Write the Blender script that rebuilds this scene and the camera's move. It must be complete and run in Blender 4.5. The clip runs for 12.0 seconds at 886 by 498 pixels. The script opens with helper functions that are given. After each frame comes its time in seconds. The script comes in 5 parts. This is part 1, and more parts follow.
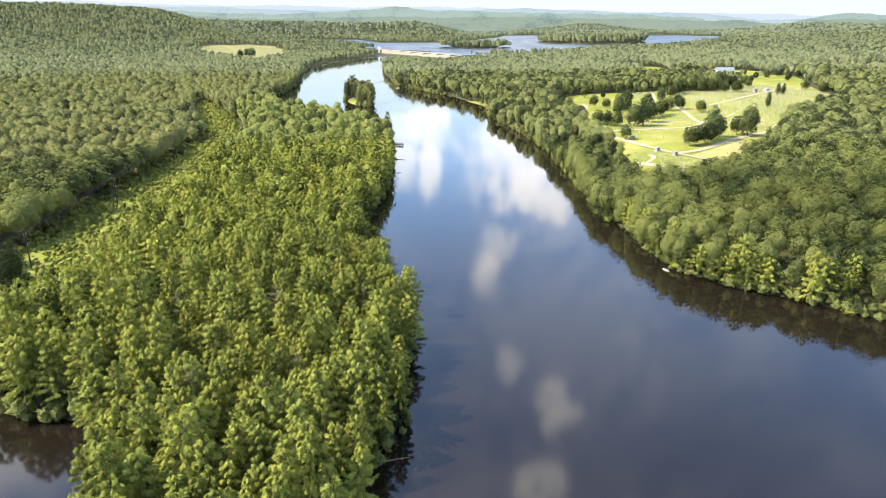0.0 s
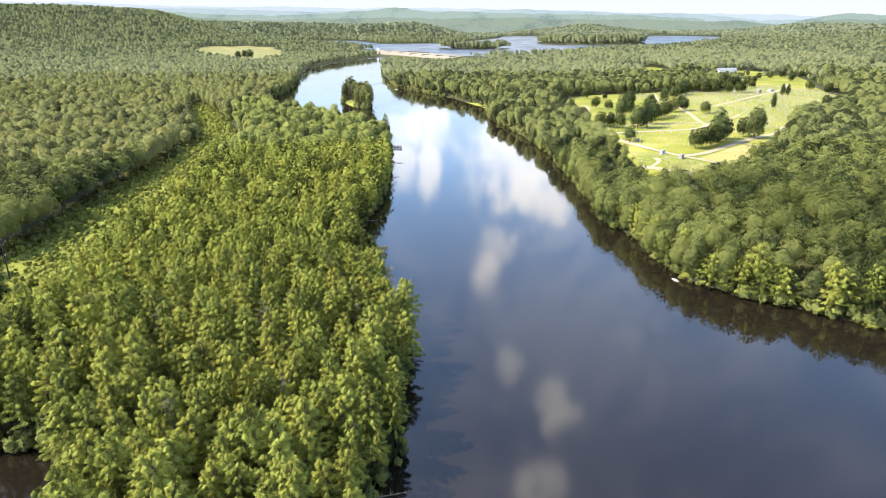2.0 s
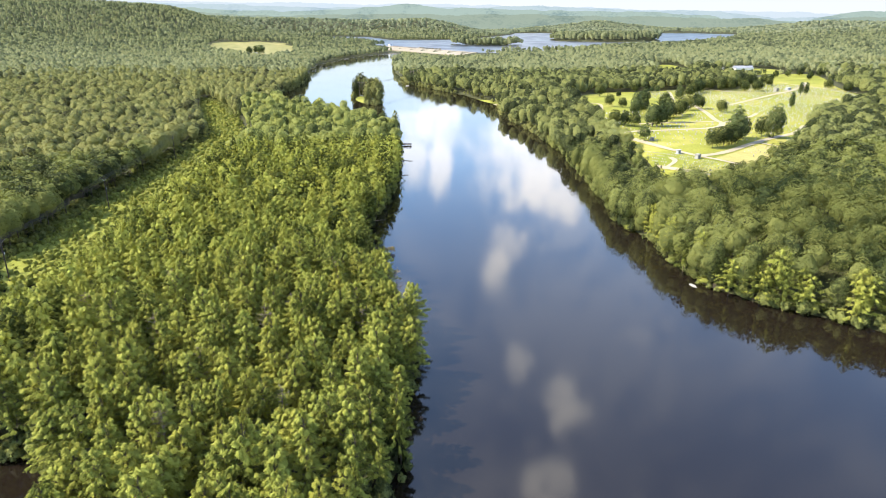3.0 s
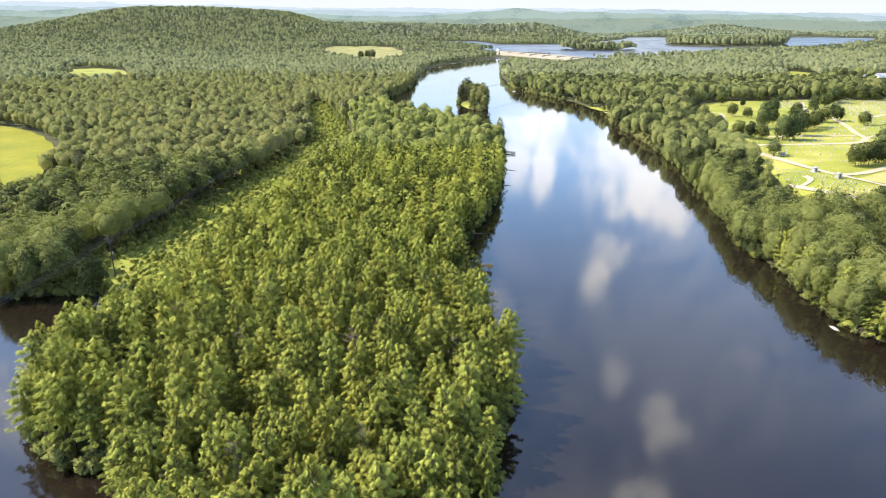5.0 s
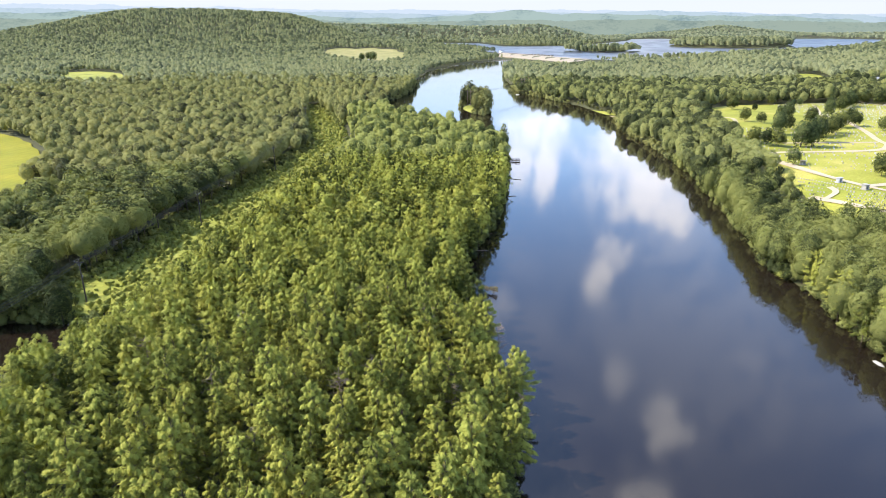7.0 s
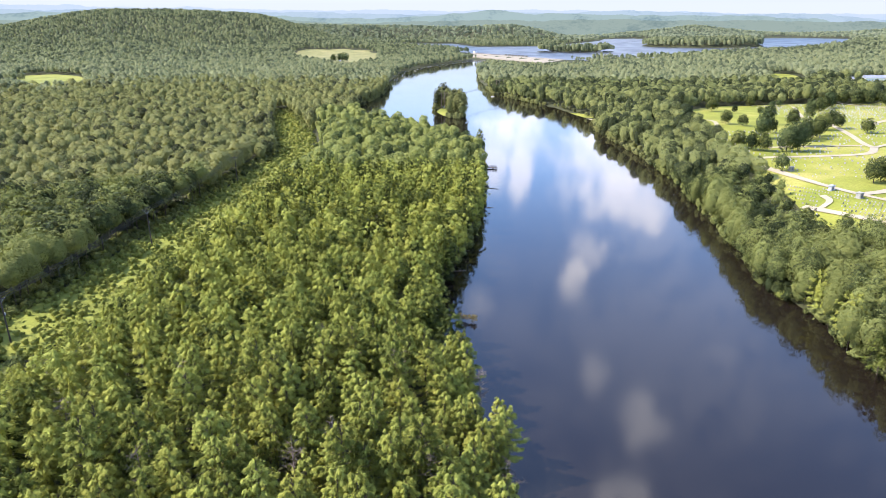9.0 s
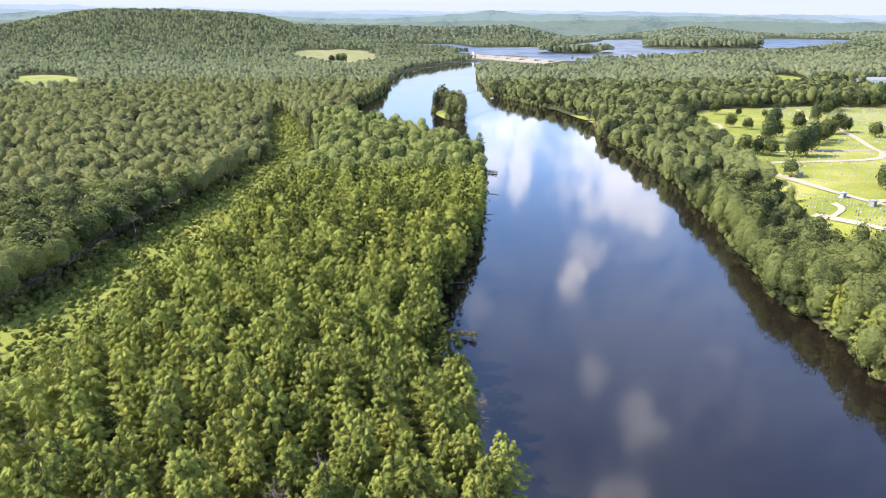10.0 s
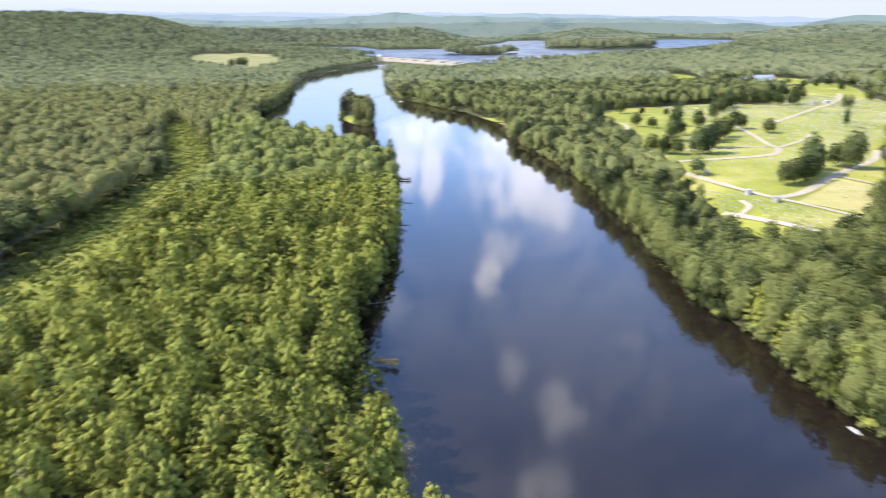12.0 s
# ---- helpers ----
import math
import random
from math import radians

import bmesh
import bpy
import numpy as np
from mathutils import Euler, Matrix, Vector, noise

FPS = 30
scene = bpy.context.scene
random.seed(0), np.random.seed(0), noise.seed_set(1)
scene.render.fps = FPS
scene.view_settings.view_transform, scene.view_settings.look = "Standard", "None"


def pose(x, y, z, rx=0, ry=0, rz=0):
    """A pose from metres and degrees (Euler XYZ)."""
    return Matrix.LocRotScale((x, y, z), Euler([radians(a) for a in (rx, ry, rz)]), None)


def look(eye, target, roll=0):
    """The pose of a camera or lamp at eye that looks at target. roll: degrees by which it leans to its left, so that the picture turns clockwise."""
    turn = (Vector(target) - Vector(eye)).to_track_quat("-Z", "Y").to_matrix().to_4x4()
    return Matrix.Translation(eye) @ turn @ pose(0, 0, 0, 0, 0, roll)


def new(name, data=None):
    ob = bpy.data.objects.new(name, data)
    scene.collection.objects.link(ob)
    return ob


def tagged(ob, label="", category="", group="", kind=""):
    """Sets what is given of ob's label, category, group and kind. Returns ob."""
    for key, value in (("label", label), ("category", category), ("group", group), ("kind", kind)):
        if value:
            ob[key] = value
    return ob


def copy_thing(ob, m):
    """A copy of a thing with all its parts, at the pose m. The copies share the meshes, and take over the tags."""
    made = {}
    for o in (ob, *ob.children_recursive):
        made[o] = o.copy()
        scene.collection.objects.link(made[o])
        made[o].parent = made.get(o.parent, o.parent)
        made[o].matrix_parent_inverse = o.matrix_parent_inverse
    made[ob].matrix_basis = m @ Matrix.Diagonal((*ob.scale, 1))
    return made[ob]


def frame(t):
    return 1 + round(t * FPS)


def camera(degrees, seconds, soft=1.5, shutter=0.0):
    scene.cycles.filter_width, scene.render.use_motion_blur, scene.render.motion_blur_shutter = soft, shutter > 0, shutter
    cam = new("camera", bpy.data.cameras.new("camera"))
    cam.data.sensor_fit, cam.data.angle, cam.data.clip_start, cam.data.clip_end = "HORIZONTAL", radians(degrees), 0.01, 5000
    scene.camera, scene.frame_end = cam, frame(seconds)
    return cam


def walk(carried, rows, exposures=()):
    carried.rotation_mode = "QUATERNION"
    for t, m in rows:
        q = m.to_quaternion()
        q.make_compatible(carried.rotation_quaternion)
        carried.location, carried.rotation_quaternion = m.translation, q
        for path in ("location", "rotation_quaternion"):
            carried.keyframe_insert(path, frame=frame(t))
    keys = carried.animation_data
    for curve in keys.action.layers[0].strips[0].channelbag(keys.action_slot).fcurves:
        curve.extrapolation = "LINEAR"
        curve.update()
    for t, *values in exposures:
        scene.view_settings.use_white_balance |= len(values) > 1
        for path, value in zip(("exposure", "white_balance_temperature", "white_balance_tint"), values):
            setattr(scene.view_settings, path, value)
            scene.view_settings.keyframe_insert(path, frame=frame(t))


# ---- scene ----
cam = camera(68.7, 12.0, soft=0.65, shutter=0.25)
PATH = [
    (0, (4.923, -7.444, 93.345), (4.848, -5.561, 92.675), 0.1),
    (0.5, (4.667, -4.863, 93.204), (4.593, -2.98, 92.534), 0.1),
    (1, (4.598, -1.981, 93.018), (4.525, -0.098, 92.349), 0.1),
    (1.5, (4.642, 1.289, 92.774), (4.569, 3.173, 92.106), 0.0),
    (2, (4.699, 4.8, 92.418), (4.625, 6.684, 91.751), -0.0),
    (2.5, (4.789, 8.5, 91.986), (4.705, 10.382, 91.315), 0.1),
    (3, (4.821, 12.524, 91.645), (4.716, 14.403, 90.969), 0.2),
    (3.5, (4.719, 16.783, 91.454), (4.614, 18.662, 90.778), 0.2),
    (3.7, (4.545, 18.409, 91.434), (4.389, 20.286, 90.76), 0.1),
    (5.3, (2.219, 30.709, 91.45), (1.806, 32.55, 90.786), -0.1),
    (5.5, (1.881, 32.574, 91.452), (1.468, 34.415, 90.789), -0.1),
    (6, (0.93, 37.923, 91.459), (0.517, 39.764, 90.798), -0.2),
    (6.5, (-0.127, 43.444, 91.449), (-0.54, 45.286, 90.788), -0.2),
    (7, (-1.245, 48.996, 91.467), (-1.658, 50.838, 90.807), -0.2),
    (7.2, (-1.663, 51.266, 91.483), (-2.071, 53.109, 90.821), -0.3),
    (9, (-5.108, 72.033, 91.844), (-5.45, 73.89, 91.184), -0.3),
    (9.5, (-6.019, 77.73, 91.941), (-6.36, 79.587, 91.282), -0.3),
    (10, (-6.868, 83.151, 92.087), (-7.207, 85.009, 91.428), -0.2),
    (10.1, (-7.037, 84.116, 92.121), (-7.385, 85.973, 91.465), -0.18),
    (10.2, (-7.206, 85.082, 92.154), (-7.578, 86.935, 91.5), -0.16),
    (10.3, (-7.376, 86.047, 92.188), (-7.806, 87.888, 91.535), -0.14),
    (10.4, (-7.545, 87.013, 92.221), (-8.055, 88.834, 91.571), -0.12),
    (10.5, (-7.714, 87.978, 92.255), (-8.293, 89.778, 91.603), -0.1),
    (11, (-8.26, 92.047, 92.352), (-8.898, 93.828, 91.704), 0.1),
    (11.5, (-8.682, 95.285, 92.383), (-9.321, 97.066, 91.736), -0.1),
    (11.6, (-8.753, 95.846, 92.38), (-9.375, 97.634, 91.737), -0.16),
    (11.7, (-8.824, 96.407, 92.377), (-9.354, 98.223, 91.731), -0.22),
    (11.8, (-8.894, 96.967, 92.374), (-9.279, 98.82, 91.727), -0.28),
    (11.9, (-8.965, 97.528, 92.371), (-9.186, 99.406, 91.72), -0.34),
    (12, (-9.036, 98.089, 92.368), (-9.117, 99.977, 91.713), -0.4),
]
TINT = [(0.0, 1.26, 6230, 11), (3.7, 1.26, 6230, 11), (6.0, 1.22, 6130, 12), (7.2, 1.19, 5940, 15), (9.0, 1.16, 5690, 18), (12.0, 1.10, 5640, 18)]
walk(cam, [(t, look(eye, target, roll)) for t, eye, target, roll in PATH], TINT)

# ---- sky, sun ----
SUN_TO = Vector((-0.86, -0.12, 0.90)).normalized()
SUN_EL = math.asin(SUN_TO.z)
SUN_AZ = math.atan2(SUN_TO.x, SUN_TO.y)
scene.view_settings.exposure = 1.1
world = bpy.data.worlds.new("sky")
scene.world = world
world.use_nodes = True


def build_sky():
    nt = world.node_tree
    nodes, link = nt.nodes, nt.links.new
    sky = nodes.new("ShaderNodeTexSky")
    sky.sky_type, sky.sun_disc = 'NISHITA', False
    sky.sun_elevation, sky.sun_rotation = SUN_EL, SUN_AZ
    sky.air_density, sky.dust_density, sky.ozone_density = 1.0, 0.4, 2.6
    back = nodes["Background"]
    back.inputs[1].default_value = 0.205
    link(sky.outputs[0], back.inputs[0])

    def calc(op, a, b=None):
        n = nodes.new("ShaderNodeMath")
        n.operation = op
        for i, v in enumerate((a, b)):
            if v is None:
                continue
            if isinstance(v, (int, float)):
                n.inputs[i].default_value = v
            else:
                link(v, n.inputs[i])
        return n.outputs[0]

    co = nodes.new("ShaderNodeTexCoord")
    sep = nodes.new("ShaderNodeSeparateXYZ")
    link(co.outputs["Generated"], sep.inputs[0])
    az = calc('MULTIPLY', calc('ARCTAN2', sep.outputs[0], sep.outputs[1]), 57.2958)
    el = calc('MULTIPLY', calc('ARCSINE', sep.outputs[2]), 57.2958)
    noise_n = nodes.new("ShaderNodeTexNoise")
    noise_n.inputs["Scale"].default_value, noise_n.inputs["Detail"].default_value = 26, 7
    noise_n.inputs["Roughness"].default_value = 0.62
    link(co.outputs["Generated"], noise_n.inputs["Vector"])
    wob = calc('SUBTRACT', noise_n.outputs[0], 0.5)
    # cumulus: azimuth, elevation, half width, half height, weight
    clouds = [(1.8, 21.2, 1.6, 2.0, 1.0), (3.0, 19.0, 1.6, 2.0, 0.6), (9.4, 32.6, 2.4, 2.6, 1.0), (8.4, 39.8, 3.2, 2.8, 1.0), (4.3, 29.4, 1.8, 1.9, 0.7),
              (4.9, 13.3, 4.2, 3.4, 1.0), (2.2, 10.6, 3.2, 2.3, 0.9), (7.6, 14.6, 3.0, 2.3, 0.95), (-3.6, 12.4, 1.1, 2.8, 0.8), (-5.9, 11.6, 1.6, 2.6, 0.7), (-4.5, 9.0, 3.5, 2.0, 0.7),
              (15.2, 26.2, 2.8, 1.2, 0.3), (-7.0, 24.2, 1.8, 1.9, 0.4), (11, 27, 11, 8, 0.2), (8, 14, 8, 6, 0.22), (2, 45, 20, 9, 0.22),
              (-40, 28, 12, 6, 0.9), (60, 35, 16, 7, 0.8), (120, 30, 14, 6, 0.9), (-100, 25, 16, 7, 0.9), (170, 28, 15, 7, 0.9)]
    total = None
    for a, e, wa, we, k in clouds:
        da = calc('DIVIDE', calc('SUBTRACT', az, a), wa)
        de = calc('DIVIDE', calc('SUBTRACT', el, e), we)
        rr = calc('ADD', calc('MULTIPLY', da, da), calc('MULTIPLY', de, de))
        rr = calc('ADD', rr, calc('MULTIPLY', wob, 4.2))
        n = nodes.new("ShaderNodeMapRange")
        n.interpolation_type = 'SMOOTHSTEP'
        n.inputs[1].default_value, n.inputs[2].default_value = 1.5, -0.1
        n.inputs[3].default_value, n.inputs[4].default_value = 0.0, k
        link(rr, n.inputs[0])
        total = n.outputs[0] if total is None else calc('MAXIMUM', total, n.outputs[0])
    # thin high veil
    veil = nodes.new("ShaderNodeTexNoise")
    veil.inputs["Scale"].default_value, veil.inputs["Detail"].default_value = 7, 8
    mp = nodes.new("ShaderNodeMapping")
    mp.inputs["Scale"].default_value = (1, 2.2, 1)
    link(co.outputs["Generated"], mp.inputs[0])
    link(mp.outputs[0], veil.inputs["Vector"])
    vr = nodes.new("ShaderNodeMapRange")
    vr.inputs[1].default_value, vr.inputs[2].default_value = 0.44, 0.72
    vr.inputs[3].default_value, vr.inputs[4].default_value = 0.0, 0.2
    link(veil.outputs[0], vr.inputs[0])
    high = nodes.new("ShaderNodeMapRange")
    high.inputs[1].default_value, high.inputs[2].default_value = 3.0, 10.0
    link(el, high.inputs[0])
    total = calc('MAXIMUM', total, calc('MULTIPLY', vr.outputs[0], high.outputs[0]))
    low = nodes.new("ShaderNodeMapRange")
    low.inputs[1].default_value, low.inputs[2].default_value = 12.0, 1.5
    low.inputs[3].default_value, low.inputs[4].default_value = 0.0, 1.0
    link(el, low.inputs[0])
    haze = nodes.new("ShaderNodeBackground")
    haze.inputs[0].default_value, haze.inputs[1].default_value = (0.94, 0.97, 0.97, 1), 0.432
    hm = nodes.new("ShaderNodeMixShader")
    link(low.outputs[0], hm.inputs[0])
    link(back.outputs[0], hm.inputs[1])
    link(haze.outputs[0], hm.inputs[2])
    white = nodes.new("ShaderNodeBackground")
    white.inputs[0].default_value = (1.0, 0.975, 0.95, 1)
    white.inputs[1].default_value = 1.375
    mix = nodes.new("ShaderNodeMixShader")
    link(total, mix.inputs[0])
    link(hm.outputs[0], mix.inputs[1])
    link(white.outputs[0], mix.inputs[2])
    link(mix.outputs[0], nodes["World Output"].inputs[0])


build_sky()
sun = new("sun", bpy.data.lights.new("sun", 'SUN'))
sun.data.energy, sun.data.angle, sun.data.color = 5.0, radians(0.55), (1.0, 0.90, 0.72)
sun.matrix_world = look(SUN_TO * 400, (0, 0, 0))


# ---- materials ----
def material(name, rough=0.8, spec=0.3):
    m = bpy.data.materials.new(name)
    m.use_nodes = True
    b = m.node_tree.nodes["Principled BSDF"]
    b.inputs["Roughness"].default_value = rough
    b.inputs["Specular IOR Level"].default_value = spec
    return m, m.node_tree.nodes, m.node_tree.links.new, b


def noise_tex(nodes, link, scale, detail=4, vec=None, rough=0.6):
    n = nodes.new("ShaderNodeTexNoise")
    n.inputs["Scale"].default_value, n.inputs["Detail"].default_value, n.inputs["Roughness"].default_value = scale, detail, rough
    if vec is not None:
        link(vec, n.inputs["Vector"])
    return n.outputs[0]


def ramp(nodes, link, fac, stops):
    r = nodes.new("ShaderNodeValToRGB")
    while len(r.color_ramp.elements) < len(stops):
        r.color_ramp.elements.new(0.5)
    for e, (p, c) in zip(r.color_ramp.elements, stops):
        e.position, e.color = p, (*c, 1)
    link(fac, r.inputs[0])
    return r.outputs[0]


def mixed(nodes, link, fac, a, b, mode='MIX'):
    n = nodes.new("ShaderNodeMix")
    n.data_type, n.blend_type = 'RGBA', mode
    for i, v in ((0, fac), (6, a), (7, b)):
        if isinstance(v, (int, float)):
            n.inputs[i].default_value = v
        elif isinstance(v, tuple):
            n.inputs[i].default_value = (*v, 1)
        else:
            link(v, n.inputs[i])
    return n.outputs[2]


def world_pos(nodes):
    return nodes.new("ShaderNodeNewGeometry").outputs["Position"]


def bump(nodes, link, b, height, strength, dist):
    n = nodes.new("ShaderNodeBump")
    n.inputs["Strength"].default_value, n.inputs["Distance"].default_value = strength, dist
    link(height, n.inputs["Height"])
    link(n.outputs[0], b.inputs["Normal"])


def leaf_material(name, dark, mid, light, patch=0.11, through_light=0.2, grain=1.3, cut=0.0, brown=0.4, gap_mottle=1.25):
    """Leaves: colour drifts from tree to tree and from spray to spray, mottled with painted dark gaps; a spray is cut
    into leaves.
    """
    m, nodes, link, b = material(name, 0.7, 0.05)

    def calc(op, a, k, c=None):
        n = nodes.new("ShaderNodeMath")
        n.operation = op
        for i, v in enumerate((a, k, c)):
            if isinstance(v, (int, float)):
                n.inputs[i].default_value = v
            elif v is not None:
                link(v, n.inputs[i])
        return n.outputs[0]

    geo = nodes.new("ShaderNodeNewGeometry")
    pos = geo.outputs["Position"]
    info = nodes.new("ShaderNodeObjectInfo")
    tone = nodes.new("ShaderNodeAttribute")
    tone.attribute_name = "tone"
    tree = calc('MULTIPLY_ADD', tone.outputs["Fac"], 1.5, info.outputs["Random"])
    v = calc('MULTIPLY_ADD', geo.outputs["Random Per Island"], 0.12, noise_tex(nodes, link, patch, 3, pos))
    v = calc('MULTIPLY_ADD', tree, 0.36, v)
    # mottling follows the bump, so the shade of gaps between leaves is painted in
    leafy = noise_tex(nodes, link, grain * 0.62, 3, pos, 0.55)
    v = calc('MULTIPLY_ADD', leafy, gap_mottle, calc('SUBTRACT', v, gap_mottle * 0.5 - 0.275))
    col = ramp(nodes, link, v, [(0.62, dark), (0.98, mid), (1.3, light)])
    # some trees and stands turn brown-olive
    stand = calc('MULTIPLY_ADD', calc('FRACT', calc('MULTIPLY', tree, 6.7), 0), 0.5, noise_tex(nodes, link, 0.02, 3, pos))
    r = nodes.new("ShaderNodeMapRange")
    r.inputs[1].default_value, r.inputs[2].default_value = 0.62, 1.0
    r.inputs[3].default_value, r.inputs[4].default_value = 0.0, brown
    link(stand, r.inputs[0])
    col = mixed(nodes, link, r.outputs[0], col, mixed(nodes, link, 1.0, col, (1.0, 0.87, 0.72), 'MULTIPLY'))
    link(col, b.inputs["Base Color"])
    bump(nodes, link, b, leafy, 0.64 * gap_mottle, 0.9 / grain)
    tr = nodes.new("ShaderNodeBsdfTranslucent")
    link(mixed(nodes, link, 1.0, col, (1.15, 1.15, 0.5), 'MULTIPLY'), tr.inputs[0])
    ms = nodes.new("ShaderNodeMixShader")
    ms.inputs[0].default_value = through_light
    link(b.outputs[0], ms.inputs[1])
    link(tr.outputs[0], ms.inputs[2])
    last = ms.outputs[0]
    if cut:
        vor = nodes.new("ShaderNodeTexVoronoi")
        vor.inputs["Scale"].default_value = cut
        link(pos, vor.inputs["Vector"])
        gap = nodes.new("ShaderNodeBsdfTransparent")
        mc = nodes.new("ShaderNodeMixShader")
        link(calc('GREATER_THAN', vor.outputs["Distance"], 0.6), mc.inputs[0])
        link(last, mc.inputs[1])
        link(gap.outputs[0], mc.inputs[2])
        last = mc.outputs[0]
    link(last, nodes["Material Output"].inputs[0])
    return m


def plain_material(name, c1, c2, scale, rough=0.8, bump_d=0.0, spec=0.3):
    m, nodes, link, b = material(name, rough, spec)
    p = world_pos(nodes)
    n1 = noise_tex(nodes, link, scale, 6, p)
    n2 = noise_tex(nodes, link, scale * 0.13, 3, p)
    f = nodes.new("ShaderNodeMath")
    f.operation = 'MULTIPLY_ADD'
    link(n1, f.inputs[0])
    f.inputs[1].default_value = 0.6
    g = nodes.new("ShaderNodeMath")
    g.operation = 'MULTIPLY'
    link(n2, g.inputs[0])
    g.inputs[1].default_value = 0.4
    link(g.outputs[0], f.inputs[2])
    link(ramp(nodes, link, f.outputs[0], [(0.32, c1), (0.68, c2)]), b.inputs["Base Color"])
    if bump_d:
        bump(nodes, link, b, n1, 0.6, bump_d)
    return m


LEAF_POINT = leaf_material("leaf_point", (0.048, 0.060, 0.013), (0.184, 0.202, 0.037), (0.284, 0.300, 0.058), brown=0.45, gap_mottle=0.85, cut=5.0)
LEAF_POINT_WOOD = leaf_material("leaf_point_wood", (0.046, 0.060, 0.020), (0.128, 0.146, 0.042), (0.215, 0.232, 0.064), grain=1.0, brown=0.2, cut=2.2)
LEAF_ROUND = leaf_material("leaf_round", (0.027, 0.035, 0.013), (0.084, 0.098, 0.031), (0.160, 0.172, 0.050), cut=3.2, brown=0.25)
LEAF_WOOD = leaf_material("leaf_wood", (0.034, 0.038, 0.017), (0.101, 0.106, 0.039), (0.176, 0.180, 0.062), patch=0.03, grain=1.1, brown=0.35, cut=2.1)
# the next two are paler and bluer: haze of distance painted into the leaves
LEAF_FAR_HAZE = leaf_material("leaf_far_haze", (0.072, 0.086, 0.047), (0.142, 0.158, 0.083), (0.212, 0.225, 0.110), 0.012, 0.25, 0.6, cut=1.3, brown=0.2)
LEAF_HORIZON_HAZE = leaf_material("leaf_horizon_haze", (0.095, 0.114, 0.075), (0.175, 0.196, 0.125), (0.248, 0.266, 0.158), 0.012, 0.25, 0.5, cut=1.2, brown=0.1)
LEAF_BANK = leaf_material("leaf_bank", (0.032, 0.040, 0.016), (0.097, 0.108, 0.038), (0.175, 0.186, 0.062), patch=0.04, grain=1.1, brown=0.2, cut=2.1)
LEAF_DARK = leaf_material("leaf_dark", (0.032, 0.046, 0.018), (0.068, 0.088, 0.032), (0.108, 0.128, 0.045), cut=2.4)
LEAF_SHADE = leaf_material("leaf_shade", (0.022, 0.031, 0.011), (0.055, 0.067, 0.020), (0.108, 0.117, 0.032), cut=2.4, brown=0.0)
LEAF_SHRUB = leaf_material("leaf_shrub", (0.145, 0.16, 0.032), (0.2, 0.215, 0.043), (0.262, 0.268, 0.056), 0.2, brown=0.05)
LEAF_BROWN = leaf_material("leaf_brown", (0.09, 0.07, 0.02), (0.17, 0.13, 0.035), (0.25, 0.19, 0.06), 0.5)
BARK = plain_material("bark", (0.045, 0.034, 0.023), (0.10, 0.076, 0.053), 3.0, 0.9, 0.05)
DEAD = plain_material("dead_wood", (0.12, 0.09, 0.065), (0.24, 0.185, 0.135), 4.0, 0.9, 0.03)
POLE = plain_material("pole_wood", (0.03, 0.024, 0.02), (0.075, 0.06, 0.05), 5.0, 0.85, 0.01)
STEEL = plain_material("grey_steel", (0.32, 0.33, 0.34), (0.48, 0.49, 0.5), 2.0, 0.45)
WIRE = plain_material("wire_metal", (0.05, 0.048, 0.045), (0.085, 0.08, 0.075), 2.0, 0.9, 0.0, 0.05)
FLOOR = plain_material("forest_floor", (0.028, 0.03, 0.011), (0.07, 0.07, 0.022), 0.5, 0.95, 0.3)
MUD = plain_material("mud_bank", (0.10, 0.075, 0.05), (0.2, 0.16, 0.11), 0.9, 0.8, 0.15)
ROAD = plain_material("gravel_road", (0.26, 0.215, 0.14), (0.37, 0.315, 0.215), 0.5, 0.9, 0.03)
CONCRETE = plain_material("concrete", (0.21, 0.175, 0.12), (0.30, 0.255, 0.18), 0.12, 0.85, 0.05)
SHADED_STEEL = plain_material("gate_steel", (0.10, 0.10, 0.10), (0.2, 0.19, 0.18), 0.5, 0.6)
GRANITE_PALE = plain_material("granite_pale", (0.21, 0.195, 0.165), (0.34, 0.32, 0.28), 6.0, 0.6)
GRANITE_GREY = plain_material("granite_grey", (0.24, 0.24, 0.245), (0.42, 0.42, 0.42), 6.0, 0.5)
GRANITE_DARK = plain_material("granite_dark", (0.06, 0.06, 0.065), (0.12, 0.12, 0.125), 6.0, 0.35)
ROOF = plain_material("roof_shingle", (0.16, 0.17, 0.19), (0.28, 0.29, 0.31), 1.0, 0.8)
SIDING = plain_material("painted_siding", (0.66, 0.65, 0.62), (0.8, 0.79, 0.76), 1.0, 0.6)
GLASS_DARK = plain_material("window_glass", (0.02, 0.025, 0.03), (0.04, 0.045, 0.05), 1.0, 0.08, 0.0, 0.6)


